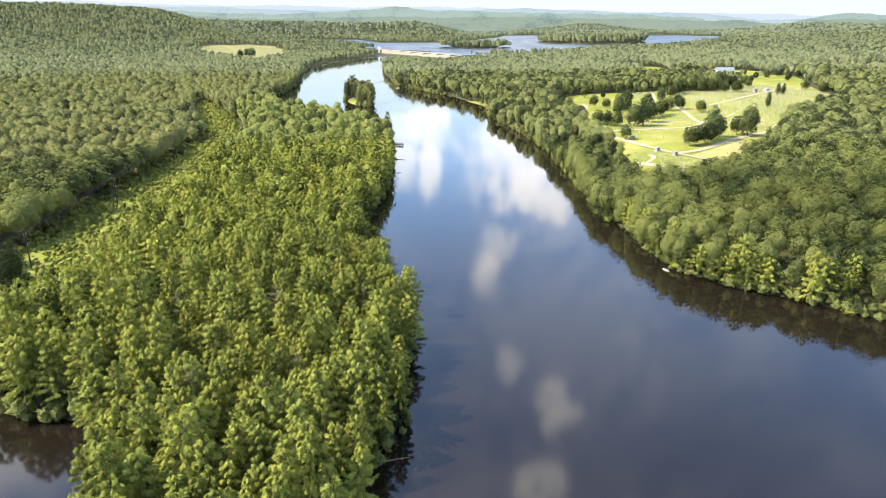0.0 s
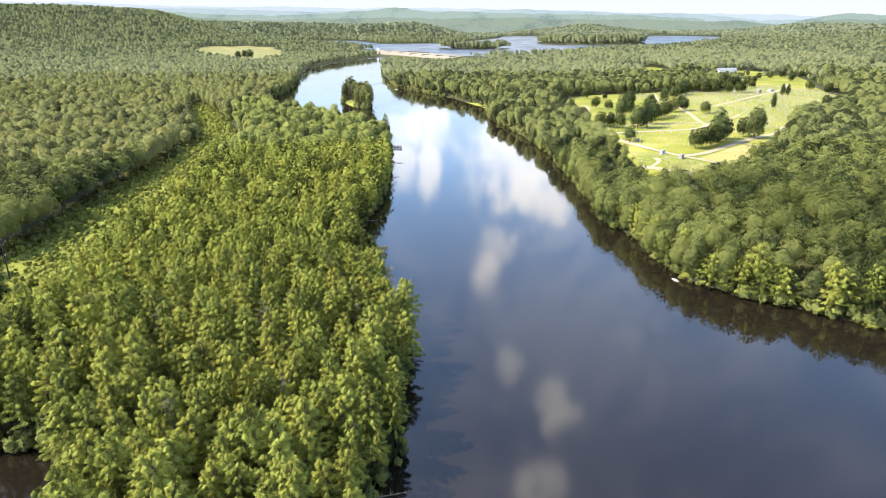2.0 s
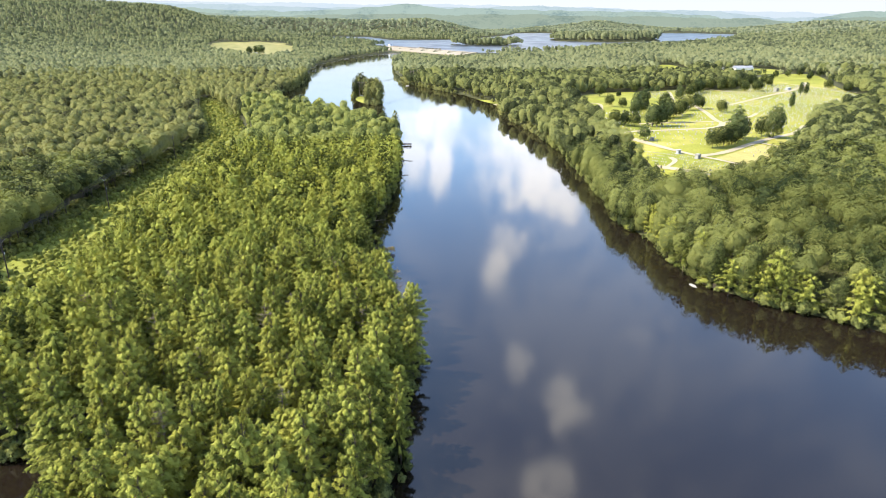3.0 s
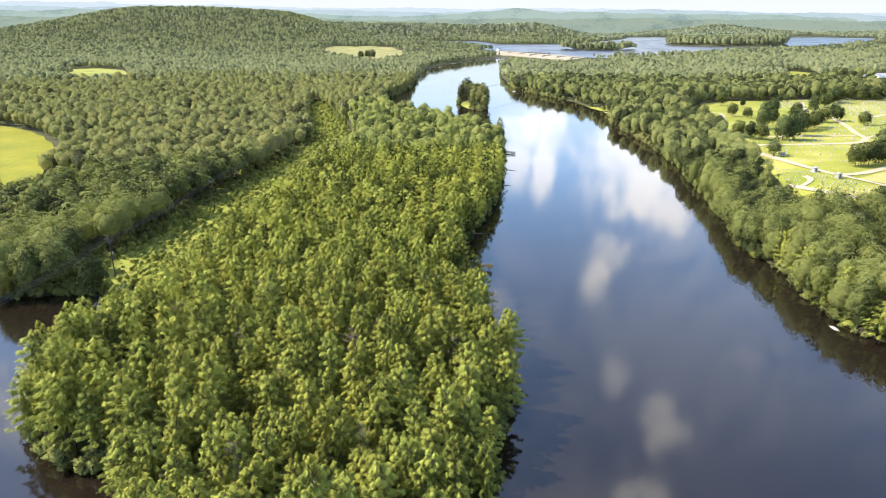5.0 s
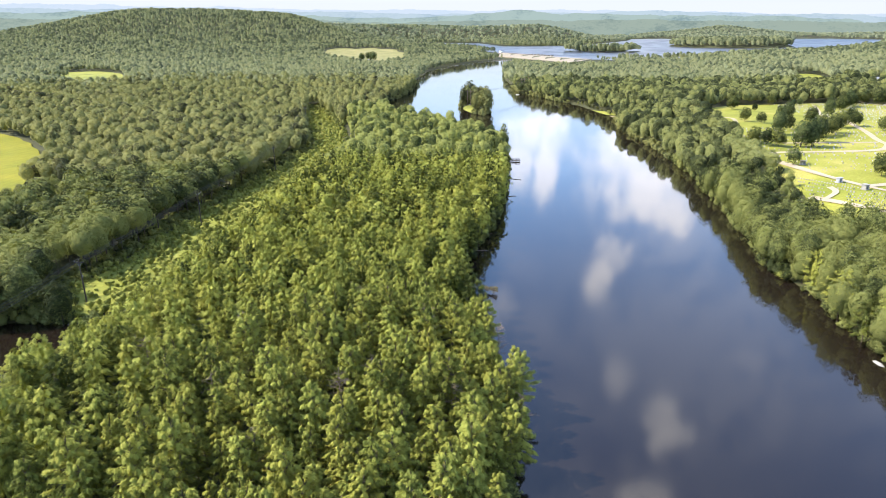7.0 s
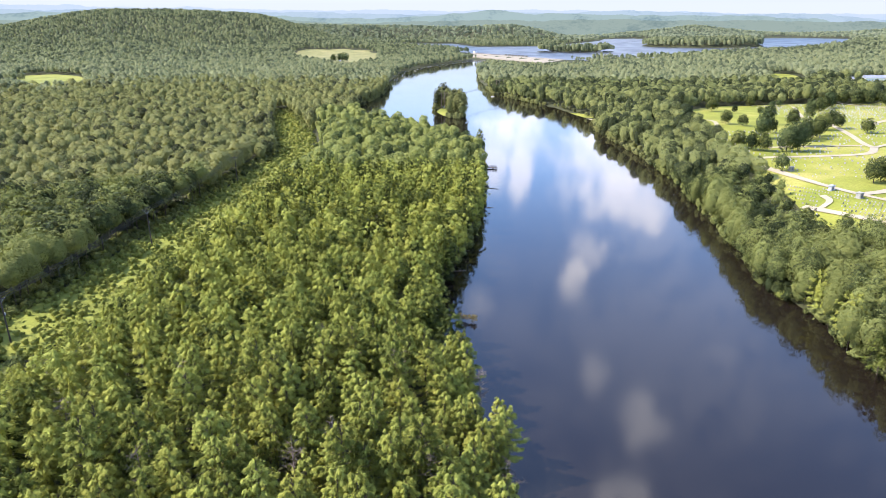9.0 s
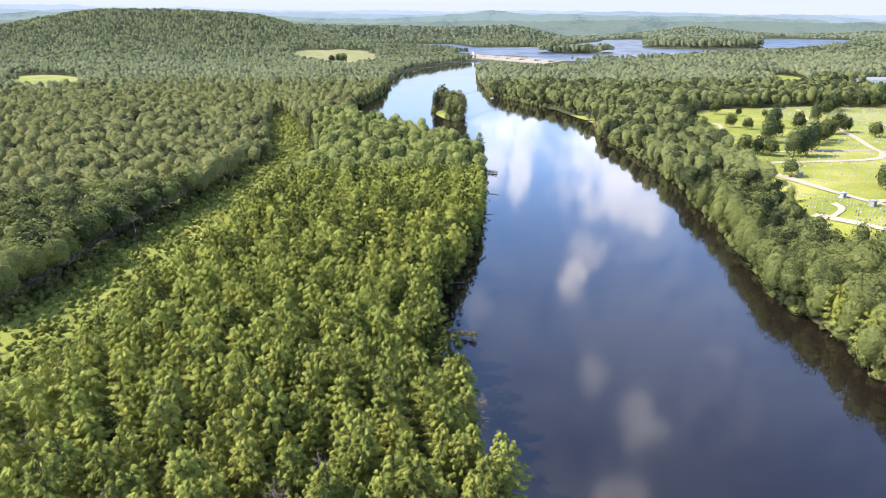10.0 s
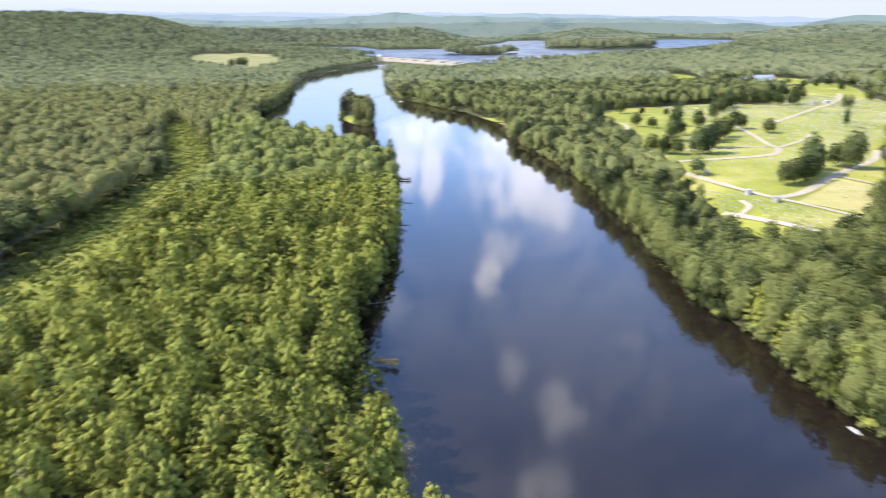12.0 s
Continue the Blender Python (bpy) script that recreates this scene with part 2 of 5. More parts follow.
def grass_material(name, c1, c2, c3, stripes=0.0):
    m, nodes, link, b = material(name, 0.9, 0.15)
    p = world_pos(nodes)
    wide = noise_tex(nodes, link, 0.03, 5, p)
    fine = noise_tex(nodes, link, 0.9, 5, p)
    col = ramp(nodes, link, wide, [(0.34, c1), (0.52, c2), (0.7, c3)])
    col = mixed(nodes, link, 0.45, col, ramp(nodes, link, fine, [(0.3, (0.55, 0.55, 0.5)), (0.7, (1.3, 1.3, 1.2))]), 'MULTIPLY')
    if stripes:
        w = nodes.new("ShaderNodeTexWave")
        w.inputs["Scale"].default_value, w.inputs["Distortion"].default_value = 0.05, 3.0
        link(p, w.inputs["Vector"])
        col = mixed(nodes, link, stripes, col, ramp(nodes, link, w.outputs[1], [(0.3, (0.8, 0.82, 0.75)), (0.7, (1.2, 1.15, 1.1))]), 'MULTIPLY')
    link(col, b.inputs["Base Color"])
    bump(nodes, link, b, fine, 0.7, 0.15)
    return m


LAWN = grass_material("lawn", (0.155, 0.17, 0.022), (0.225, 0.225, 0.034), (0.31, 0.275, 0.075))
MEADOW = grass_material("meadow", (0.138, 0.143, 0.009), (0.176, 0.170, 0.011), (0.215, 0.195, 0.016), 0.18)
HAYFIELD = grass_material("hayfield", (0.16, 0.158, 0.055), (0.205, 0.19, 0.068), (0.26, 0.22, 0.09))
PATCHY = grass_material("patchy_grass", (0.26, 0.24, 0.07), (0.34, 0.29, 0.11), (0.38, 0.31, 0.15))
ROUGH = grass_material("rough_grass", (0.14, 0.15, 0.025), (0.195, 0.205, 0.034), (0.25, 0.235, 0.05))


def water_material(name, calm, rough, ripple):
    m, nodes, link, b = material(name, calm, 0.5)
    b.inputs["Base Color"].default_value = (0.010, 0.0072, 0.005, 1)
    b.inputs["IOR"].default_value = 1.5
    p = world_pos(nodes)
    mp = nodes.new("ShaderNodeMapping")
    mp.inputs["Scale"].default_value = (1.0, 0.55, 1.0)
    link(p, mp.inputs[0])
    wide = noise_tex(nodes, link, 0.012, 4, mp.outputs[0])
    fine = noise_tex(nodes, link, 0.9, 3, mp.outputs[0])
    r = nodes.new("ShaderNodeMapRange")
    r.inputs[1].default_value, r.inputs[2].default_value = 0.42, 0.66
    r.inputs[3].default_value, r.inputs[4].default_value = calm, rough
    link(wide, r.inputs[0])
    link(r.outputs[0], b.inputs["Roughness"])
    bump(nodes, link, b, fine, ripple, 0.05)
    return m


WATER = water_material("river_water", 0.045, 0.10, 0.06)
LAKE_WATER = water_material("lake_water", 0.3, 0.4, 0.12)


def glow_material(name, c1, c2, glow):
    """Glowing far wooded slopes, haze in the colour; stands of trees in patches, finely grained."""
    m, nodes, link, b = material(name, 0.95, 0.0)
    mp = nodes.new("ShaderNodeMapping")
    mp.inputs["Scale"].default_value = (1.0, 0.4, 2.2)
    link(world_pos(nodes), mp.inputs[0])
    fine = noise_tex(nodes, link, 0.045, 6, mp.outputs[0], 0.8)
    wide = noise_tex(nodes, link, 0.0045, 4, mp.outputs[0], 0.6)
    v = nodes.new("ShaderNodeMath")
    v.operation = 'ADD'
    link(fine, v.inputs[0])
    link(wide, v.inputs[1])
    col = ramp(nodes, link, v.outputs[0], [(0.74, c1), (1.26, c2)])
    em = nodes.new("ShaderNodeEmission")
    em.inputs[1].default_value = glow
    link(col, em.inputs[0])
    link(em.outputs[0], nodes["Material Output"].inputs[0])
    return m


# ---- plan: shores and height of the land ----
RIVER = np.array([(-28, 55), (-18, 78), (-15, 100), (-14, 114), (-9.5, 121), (-9, 130), (-13, 141), (-13, 150), (-10, 157), (-14, 188), (-27, 222), (-40, 250), (-45, 275), (-44, 305), (-41, 340), (-44, 400), (-50, 450), (-56, 505),
                  (-66, 532), (-88, 560), (-112, 592), (-142, 626), (-172, 645), (-214, 705), (-235, 785), (-240, 860), (-245, 940), (-290, 1160), (-316, 1354), (-306, 1490), (-272, 1636), (-235, 1760),
                  (-190, 1740), (-196, 1500), (-144, 1150), (-96, 950), (-17, 826), (24, 728), (26, 650), (48, 562), (63, 470), (68, 390), (71, 345), (70, 305), (78, 285), (82, 252),
                  (86, 233), (100, 218), (116, 208), (130, 198), (143, 188), (180, 165), (235, 120), (300, 30), (320, -440), (-420, -440), (-420, 60), (-262, 110), (-214, 186),
                  (-168, 206), (-152, 205), (-148, 190), (-140, 160), (-114, 127), (-96, 123.5), (-85, 121), (-76, 112), (-68, 99), (-60, 58), (-40, 42)], float)
LAKE = np.array([(-262, 1960), (-10, 1650), (90, 1640), (200, 1700), (310, 1760), (430, 1860), (570, 1990), (770, 2200), (890, 2450), (980, 2750), (1120, 3050), (1260, 3300), (1320, 3650), (1150, 3860), (990, 3820), (810, 3150),
                 (710, 2880), (570, 2900), (450, 3100), (420, 3560), (340, 3760), (180, 3660), (140, 3300), (-60, 2630), (-130, 2590), (-330, 2530), (-480, 2890), (-760, 2880), (-740, 2480), (-560, 2300), (-420, 2280)], float)
LAKE_ISLES = [(20, 2140, 112, 62), (470, 2640, 205, 190)]
DAM_A, DAM_B, LAKE_Z = Vector((-262, 1955, 0)), Vector((-6, 1645, 0)), 8.0
ISLE = (-127, 772, 14, 50)


def inside(poly, x, y):
    r = np.zeros(x.shape, bool)
    n = len(poly)
    for i in range(n):
        (x1, y1), (x2, y2) = poly[i], poly[(i + 1) % n]
        if y1 == y2:
            continue
        c = ((y1 > y) != (y2 > y)) & (x < (x2 - x1) * (y - y1) / (y2 - y1) + x1)
        r ^= c
    return r


def edge_distance(poly, x, y):
    best = np.full(x.shape, 1e9)
    n = len(poly)
    for i in range(n):
        a, b = poly[i], poly[(i + 1) % n]
        d = b - a
        t = np.clip(((x - a[0]) * d[0] + (y - a[1]) * d[1]) / (d @ d), 0, 1)
        best = np.minimum(best, np.hypot(x - a[0] - t * d[0], y - a[1] - t * d[1]))
    return best


def isle_reach(x, y, grow=0.0):
    """Below one inside the long slanting islet."""
    return np.hypot((x - ISLE[0] + 0.36 * (y - ISLE[1])) / (ISLE[2] + grow), (y - ISLE[1]) / (ISLE[3] + grow))


def shore(x, y):
    """Metres from the nearest water's edge; negative over water."""
    d = edge_distance(RIVER, x, y) * np.where(inside(RIVER, x, y), -1, 1)
    isle = (1 - isle_reach(x, y)) * ISLE[2]
    d = np.maximum(d, np.where(isle > -12, isle, -1e9))
    k = edge_distance(LAKE, x, y) * np.where(inside(LAKE, x, y), -1, 1)
    for cx, cy, rx, ry in LAKE_ISLES:
        k = np.maximum(k, (1 - np.hypot((x - cx) / rx, (y - cy) / ry)) * rx)
    return d, k


def step(v, a, b):
    t = np.clip((v - a) / (b - a), 0, 1)
    return t * t * (3 - 2 * t)


def land(x, y):
    x, y = np.atleast_1d(np.asarray(x, float)), np.atleast_1d(np.asarray(y, float))
    d, k = shore(x, y)
    bank_x = np.interp(y, [-400, 30, 120, 188, 233, 285, 470, 650, 728, 826, 950, 1150, 1740, 2200], [320, 300, 235, 143, 86, 78, 63, 26, 24, -17, -96, -144, -190, -200])
    right = x > bank_x - 8
    far = np.hypot(x, y)
    up = np.where(right, 12.6 * step(d, 4, 58) * (1 - 0.92 * step(y, 660, 960) * (1 - step(x, 170, 320))), 3.0 * step(d, 150, 700))
    low = step(x, -480, -330) * (1 - step(x, 300, 600)) * step(y, 700, 900) * (1 - step(y, 2500, 2900))
    up += (1 - low) * step(far, 700, 1500) * (4 + 4 * np.sin(x * 0.0047 + 1.3) * np.cos(y * 0.0039) + 2 * np.sin(x * 0.011 + y * 0.009)) * step(d, 30, 250)
    up += (101 * np.exp(-((x + 1450) / 750) ** 2 - ((y - 2450) / 420) ** 2) + 20 * np.exp(-((x + 1000) / 250) ** 2 - ((y - 2480) / 300) ** 2)) * step(np.minimum(d, k), 20, 420)
    up += 34 * np.exp(-((x + 1750) / 520) ** 2 - ((y - 2300) / 500) ** 2)
    up += 44 * np.exp(-((far - 4000) / 190) ** 2) * step(x, 200, 700) * step(k, 40, 420)
    up += 40 * np.exp(-((x - 1750) / 420) ** 2 - ((y - 2750) / 420) ** 2)
    up += 60 * np.exp(-((y - 3250) / 330) ** 2) * step(x, -2600, -1500) * (1 - step(x, -150, 350)) * step(k, 40, 420)
    z = -0.7 + 1.9 * step(d, 0, 6) + up
    z = np.where(k < 260, np.maximum(z, (LAKE_Z + 1.5) * step(k, 70, 8)), z)
    z = np.where((k < 30) & (y > 1640), np.maximum(z * step(k, 0, 30) + (LAKE_Z + 1.2) * (1 - step(k, 0, 30)), LAKE_Z + 1.2), z)
    z = np.where(d < 0, np.maximum(-4, -0.7 + d * 0.35), z)
    z = np.where(k < 0, np.maximum(LAKE_Z - 4, LAKE_Z + 1.2 + k * 0.4), z)
    return z


def height(x, y):
    return float(land(x, y)[0])


# ---- mesh helpers ----
def part(name, bm, mat, parent=None, label="", smooth=False):
    me = bpy.data.meshes.new(name)
    bm.to_mesh(me)
    bm.free()
    me.materials.append(mat)
    if smooth:
        me.shade_smooth()
    ob = new(name, me)
    ob.parent = parent
    if label:
        tagged(ob, label)
    return ob


def box(bm, x0, y0, z0, x1, y1, z1, bevel=0.0):
    r = bmesh.ops.create_cube(bm, size=1, matrix=Matrix.Translation(((x0 + x1) / 2, (y0 + y1) / 2, (z0 + z1) / 2)) @ Matrix.Diagonal((x1 - x0, y1 - y0, z1 - z0, 1)))
    if bevel:
        es = list({e for v in r["verts"] for e in v.link_edges})
        bmesh.ops.bevel(bm, geom=es, offset=bevel, segments=2, affect='EDGES')
    return r


def tube(bm, a, b, r1, r2, sides=7):
    a, b = Vector(a), Vector(b)
    q = (b - a).to_track_quat('Z', 'Y').to_matrix().to_4x4()
    m = Matrix.Translation((a + b) / 2) @ q
    bmesh.ops.create_cone(bm, cap_ends=True, segments=sides, radius1=r1, radius2=r2, depth=(b - a).length, matrix=m)


def quad_mesh(name, quads, mats, index=None, smooth=False):
    """One mesh from an array of loose quads, (n, 4, 3), or (n, 4, 6) with the normals."""
    n = len(quads)
    me = bpy.data.meshes.new(name)
    me.vertices.add(n * 4)
    me.vertices.foreach_set("co", np.ascontiguousarray(quads[..., :3], np.float32).ravel())
    me.loops.add(n * 4)
    me.loops.foreach_set("vertex_index", np.arange(n * 4, dtype=np.int32))
    me.polygons.add(n)
    me.polygons.foreach_set("loop_start", np.arange(0, n * 4, 4, dtype=np.int32))
    for m in mats:
        me.materials.append(m)
    if index is not None:
        me.polygons.foreach_set("material_index", np.ascontiguousarray(index, np.int32))
    me.update(calc_edges=True)
    if quads.shape[-1] == 6:
        n = me.attributes.new("custom_normal", 'FLOAT_VECTOR', 'POINT')
        n.data.foreach_set("vector", np.ascontiguousarray(unit(quads[..., 3:]), np.float32).ravel())
    return me


def grid_mesh(name, X, Y, Z, mat):
    ny, nx = X.shape
    me = bpy.data.meshes.new(name)
    i = np.arange(ny * nx).reshape(ny, nx)
    f = np.stack([i[:-1, :-1], i[:-1, 1:], i[1:, 1:], i[1:, :-1]], -1).reshape(-1, 4)
    me.from_pydata(np.stack([X, Y, Z], -1).reshape(-1, 3).tolist(), [], f.tolist())
    me.materials.append(mat)
    me.shade_smooth()
    return me


# ---- ground and water ----
def build_ground():
    u = np.linspace(-1, 1, 211)
    xs = -20 + 4600 * np.sinh(4.2 * u) / np.sinh(4.2)
    v = np.linspace(-0.62, 1, 230)
    ys = 260 + 4300 * np.sinh(4.2 * v) / np.sinh(4.2)
    X, Y = np.meshgrid(xs, ys)
    Z = land(X.ravel(), Y.ravel()).reshape(X.shape)
    ob = new("ground", grid_mesh("ground", X, Y, Z, FLOOR))
    tagged(ob, "dark leafy forest floor rolling away to the hills", "ground", kind="structure")
    for name, z, (x0, y0, x1, y1), label in (("river", 0.0, (-700, -445, 420, 1800), "calm dark river mirroring clouds and blue sky"),
                                            ("lake", LAKE_Z, (-700, 1640, 1500, 3950), "pale open lake held behind a dam")):
        me = bpy.data.meshes.new(name)
        me.from_pydata([(x0, y0, z), (x1, y0, z), (x1, y1, z), (x0, y1, z)], [], [(0, 1, 2, 3)])
        if name == "lake":
            me.clear_geometry()
            me.from_pydata([(x, y, z) for x, y in LAKE], [], [tuple(range(len(LAKE)))])
        me.materials.append(LAKE_WATER if name == "lake" else WATER)
        tagged(new(name, me), label, "water", kind="structure")


build_ground()
from mathutils.geometry import delaunay_2d_cdt


def patch(name, pts, lift, mat, label, category, spacing=9.0):
    """A sheet of grass or gravel laid over the land inside an outline."""
    pts = np.array(pts, float)
    x0, y0 = pts.min(0)
    x1, y1 = pts.max(0)
    gx, gy = np.meshgrid(np.arange(x0, x1, spacing), np.arange(y0, y1, spacing))
    gx, gy = gx.ravel(), gy.ravel()
    ok = inside(pts, gx, gy) & (edge_distance(pts, gx, gy) > spacing * 0.4)
    rim = []
    for i in range(len(pts)):
        a, b = pts[i], pts[(i + 1) % len(pts)]
        n = max(1, int(np.hypot(*(b - a)) / spacing))
        rim += [tuple(a + (b - a) * k / n) for k in range(n)]
    allp = rim + list(zip(gx[ok], gy[ok]))
    loop = [(i, (i + 1) % len(rim)) for i in range(len(rim))]
    vs, _, fs, *_ = delaunay_2d_cdt([Vector(p) for p in allp], loop, [list(range(len(rim)))], 1, 1e-4)
    vx, vy = np.array([v.x for v in vs]), np.array([v.y for v in vs])
    vz = land(vx, vy) + lift
    me = bpy.data.meshes.new(name)
    me.from_pydata(np.stack([vx, vy, vz], -1).tolist(), [], [tuple(f) for f in fs])
    me.materials.append(mat)
    me.shade_smooth()
    return tagged(new(name, me), label, category, kind="structure")


def rounded(pts, wobble=0.0, seed=1):
    """Corner-cut an outline, so that it runs in soft bends."""
    p = [np.array(q, float) for q in pts]
    rng = random.Random(seed)
    for _ in range(2):
        o = []
        for i in range(len(p)):
            a, b = p[i], p[(i + 1) % len(p)]
            o += [a * 0.75 + b * 0.25, a * 0.25 + b * 0.75]
        p = o
    return [(q[0] + rng.uniform(-wobble, wobble), q[1] + rng.uniform(-wobble, wobble)) for q in p]


def strip(name, pts, width, lift, mat, label, category="road"):
    p = [Vector(q) for q in pts]
    for _ in range(2):
        o = [p[0]]
        for a, b in zip(p, p[1:]):
            o += [a * 0.75 + b * 0.25, a * 0.25 + b * 0.75]
        p = o + [p[-1]]
    fine = []
    for a, b in zip(p, p[1:]):
        n = max(1, int((b - a).length / 8))
        fine += [a + (b - a) * k / n for k in range(n)]
    p = fine + [p[-1]]
    vs, fs = [], []
    for i, q in enumerate(p):
        d = (p[min(i + 1, len(p) - 1)] - p[max(i - 1, 0)]).normalized()
        s = Vector((-d.y, d.x)) * width / 2
        for w in (q - s, q + s):
            vs.append((w.x, w.y, height(w.x, w.y) + lift))
        if i:
            fs.append((2 * i - 2, 2 * i, 2 * i + 1, 2 * i - 1))
    me = bpy.data.meshes.new(name)
    me.from_pydata(vs, [], fs)
    me.materials.append(mat)
    return tagged(new(name, me), label, category, kind="structure")


LAWN_EDGE = rounded([(84, 655), (120, 735), (147, 772), (181, 790), (216, 800), (240, 800), (262, 790), (292, 775), (330, 850), (409, 990), (483, 989),
                     (410, 793), (405, 701), (335, 609), (285, 563), (250, 523), (224, 459), (199, 429), (185, 408), (154, 368), (136, 346), (123, 335), (110, 345), (103, 366), (106, 404), (102, 463), (95, 553), (98, 613)])
FIELD_EDGE = rounded([(-410, 232), (-316, 304), (-298, 326), (-338, 378), (-344, 408), (-412, 460), (-460, 497), (-555, 530), (-620, 480), (-600, 300)], 1.5)
FIELD_2 = rounded([(-1010, 1037), (-920, 1000), (-829, 925), (-679, 838), (-619, 811), (-653, 850), (-805, 945), (-930, 1030)], 3)
FIELD_3 = rounded([(-1560, 1235), (-2085, 1673), (-1573, 1505), (-1442, 1393), (-1364, 1249)], 5)
FIELD_4 = rounded([(-720, 1760), (-775, 1930), (-700, 2020), (-600, 2060), (-530, 1950), (-466, 1700), (-440, 1400), (-490, 1430), (-575, 1560), (-660, 1680)], 16)
FIELD_5 = rounded([(528, 1050), (582, 1226), (760, 1190), (680, 1060)], 4)
LAWN_STRIP = rounded([(256, 950), (285, 1110), (300, 1190), (338, 1170), (314, 1040), (288, 945)])
HOUSE_YARD = rounded([(352, 990), (440, 985), (462, 1085), (372, 1095)])
CLEARING = rounded([(-151, 207), (-149, 240), (-154, 285), (-161, 335), (-168, 400), (-176, 470), (-190, 540), (-257, 672), (-299, 738), (-309, 744), (-280, 664), (-236, 574), (-203, 510),
                    (-197, 430), (-189, 346), (-184, 290), (-177, 250), (-180, 216)])
FIELD_6 = rounded([(-803, 945), (-936, 1066), (-921, 1111), (-814, 1083), (-658, 897), (-649, 860)], 4)
ISLE_GRASS = np.array([(-139, 744), (-121, 738), (-127, 764), (-128, 800), (-137, 806), (-141, 775)], float)
PLOT = [(141, 392), (162, 367), (194, 422), (185, 437)]
patch("lawn", LAWN_EDGE, 0.8, LAWN, "sunlit mown cemetery grass with worn dry patches", "lawn")
patch("upper_lawn", LAWN_STRIP, 0.8, LAWN, "sunlit strip of mown grass between dark trees", "lawn")
patch("house_yard", HOUSE_YARD, 0.6, LAWN, "mown yard round a long low house", "lawn")
patch("hay_meadow", FIELD_EDGE, 1.1, MEADOW, "bright yellow-green mown meadow among dark trees", "field", 12)
patch("narrow_field", FIELD_2, 0.6, MEADOW, "narrow bright green field between hedges", "field", 20)
patch("far_field", FIELD_3, 0.8, HAYFIELD, "pale far hayfield beside the woods", "field", 30)
patch("dry_field", FIELD_4, 0.8, HAYFIELD, "dry tan hayfield above the river", "field", 30)
patch("mown_verge", FIELD_5, 0.6, PATCHY, "long pale field behind the cemetery", "field", 20)
patch("weedy_field", FIELD_6, 0.6, ROUGH, "weedy green field with shrubs beside hedges", "field", 20)
patch("clearing_grass", CLEARING, 0.7, ROUGH, "rough weedy grass under the power line", "grass", 7)
patch("worn_plot", PLOT, 1.0, PATCHY, "dry tan plot of worn cemetery turf", "lawn", 6)
LANE_PLAN = [([(96, 488), (110, 484), (118, 485), (141, 491), (170, 500), (184, 509), (192, 528)], 4.6), ([(192, 528), (191, 543), (197, 577), (201, 620), (205, 662)], 4.4), ([(126, 519), (150, 526), (188, 535)], 3.4),
             ([(108, 466), (112, 453), (116, 437), (124, 414), (134, 398)], 4.2), ([(134, 398), (151, 407), (180, 440), (204, 465), (229, 485), (250, 520)], 4.6), ([(134, 398), (144, 385), (159, 360)], 3.4),
             ([(106, 386), (118, 362), (133, 337)], 3.6), ([(186, 446), (198, 423)], 3.0), ([(236, 640), (257, 664), (312, 730), (344, 764), (380, 812), (410, 870)], 4.6), ([(266, 812), (272, 765), (300, 742), (330, 750)], 3.4),
             ([(341, 757), (362, 703), (372, 680)], 3.2), ([(376, 862), (405, 776), (412, 756)], 3.2), ([(86, 655), (102, 640), (118, 642), (112, 600), (104, 567)], 3.4), ([(117, 396), (118, 386), (110, 378)], 2.8),
             ([(216, 770), (213, 754), (202, 710), (194, 672)], 3.4), ([(192, 528), (225, 560), (240, 585)], 3.2), ([(304, 1180), (280, 1080), (262, 990)], 4.4)]
for n_lane, (pts, w) in enumerate(LANE_PLAN):
    strip("gravel_lane", pts, w, 1.0 + 0.012 * n_lane, ROAD, "pale gravel cemetery lane between the grass plots")
strip("dirt_track", [(-1370, 1215), (-1400, 1269), (-1482, 1345)], 9, 1.2, ROAD, "bare dirt track across the far field")
strip("bank_verge", [(36, 726), (24, 748), (-1, 782), (-26, 824), (-38, 842)], 8, 0.3, ROUGH, "rough green grass along the far bank", "grass")
strip("shore_path", [(30, 722), (20, 742), (-5, 776), (-30, 818), (-42, 836)], 2.4, 0.35, ROAD, "pale stony strip along the far bank")

# ---- trees ----


def unit(v):
    return v / np.maximum(np.linalg.norm(v, axis=-1, keepdims=True), 1e-9)


def leaf_quads(centre, normal, along, size, wide=0.46, shade=None):
    """Pointed leaf sprays: bent diamonds round the centres."""
    n = unit(normal)
    a = unit(along - (along * n).sum(-1, keepdims=True) * n)
    s = np.cross(n, a)
    size = size[:, None]
    q = np.stack([centre - a * size * 0.5, centre - s * size * wide * 0.5 - n * size * 0.1, centre + a * size * 0.5 - n * size * 0.12, centre + s * size * wide * 0.5 - n * size * 0.1], 1)
    return np.concatenate([q, np.repeat((n if shade is None else unit(shade))[:, None], 4, 1)], -1)


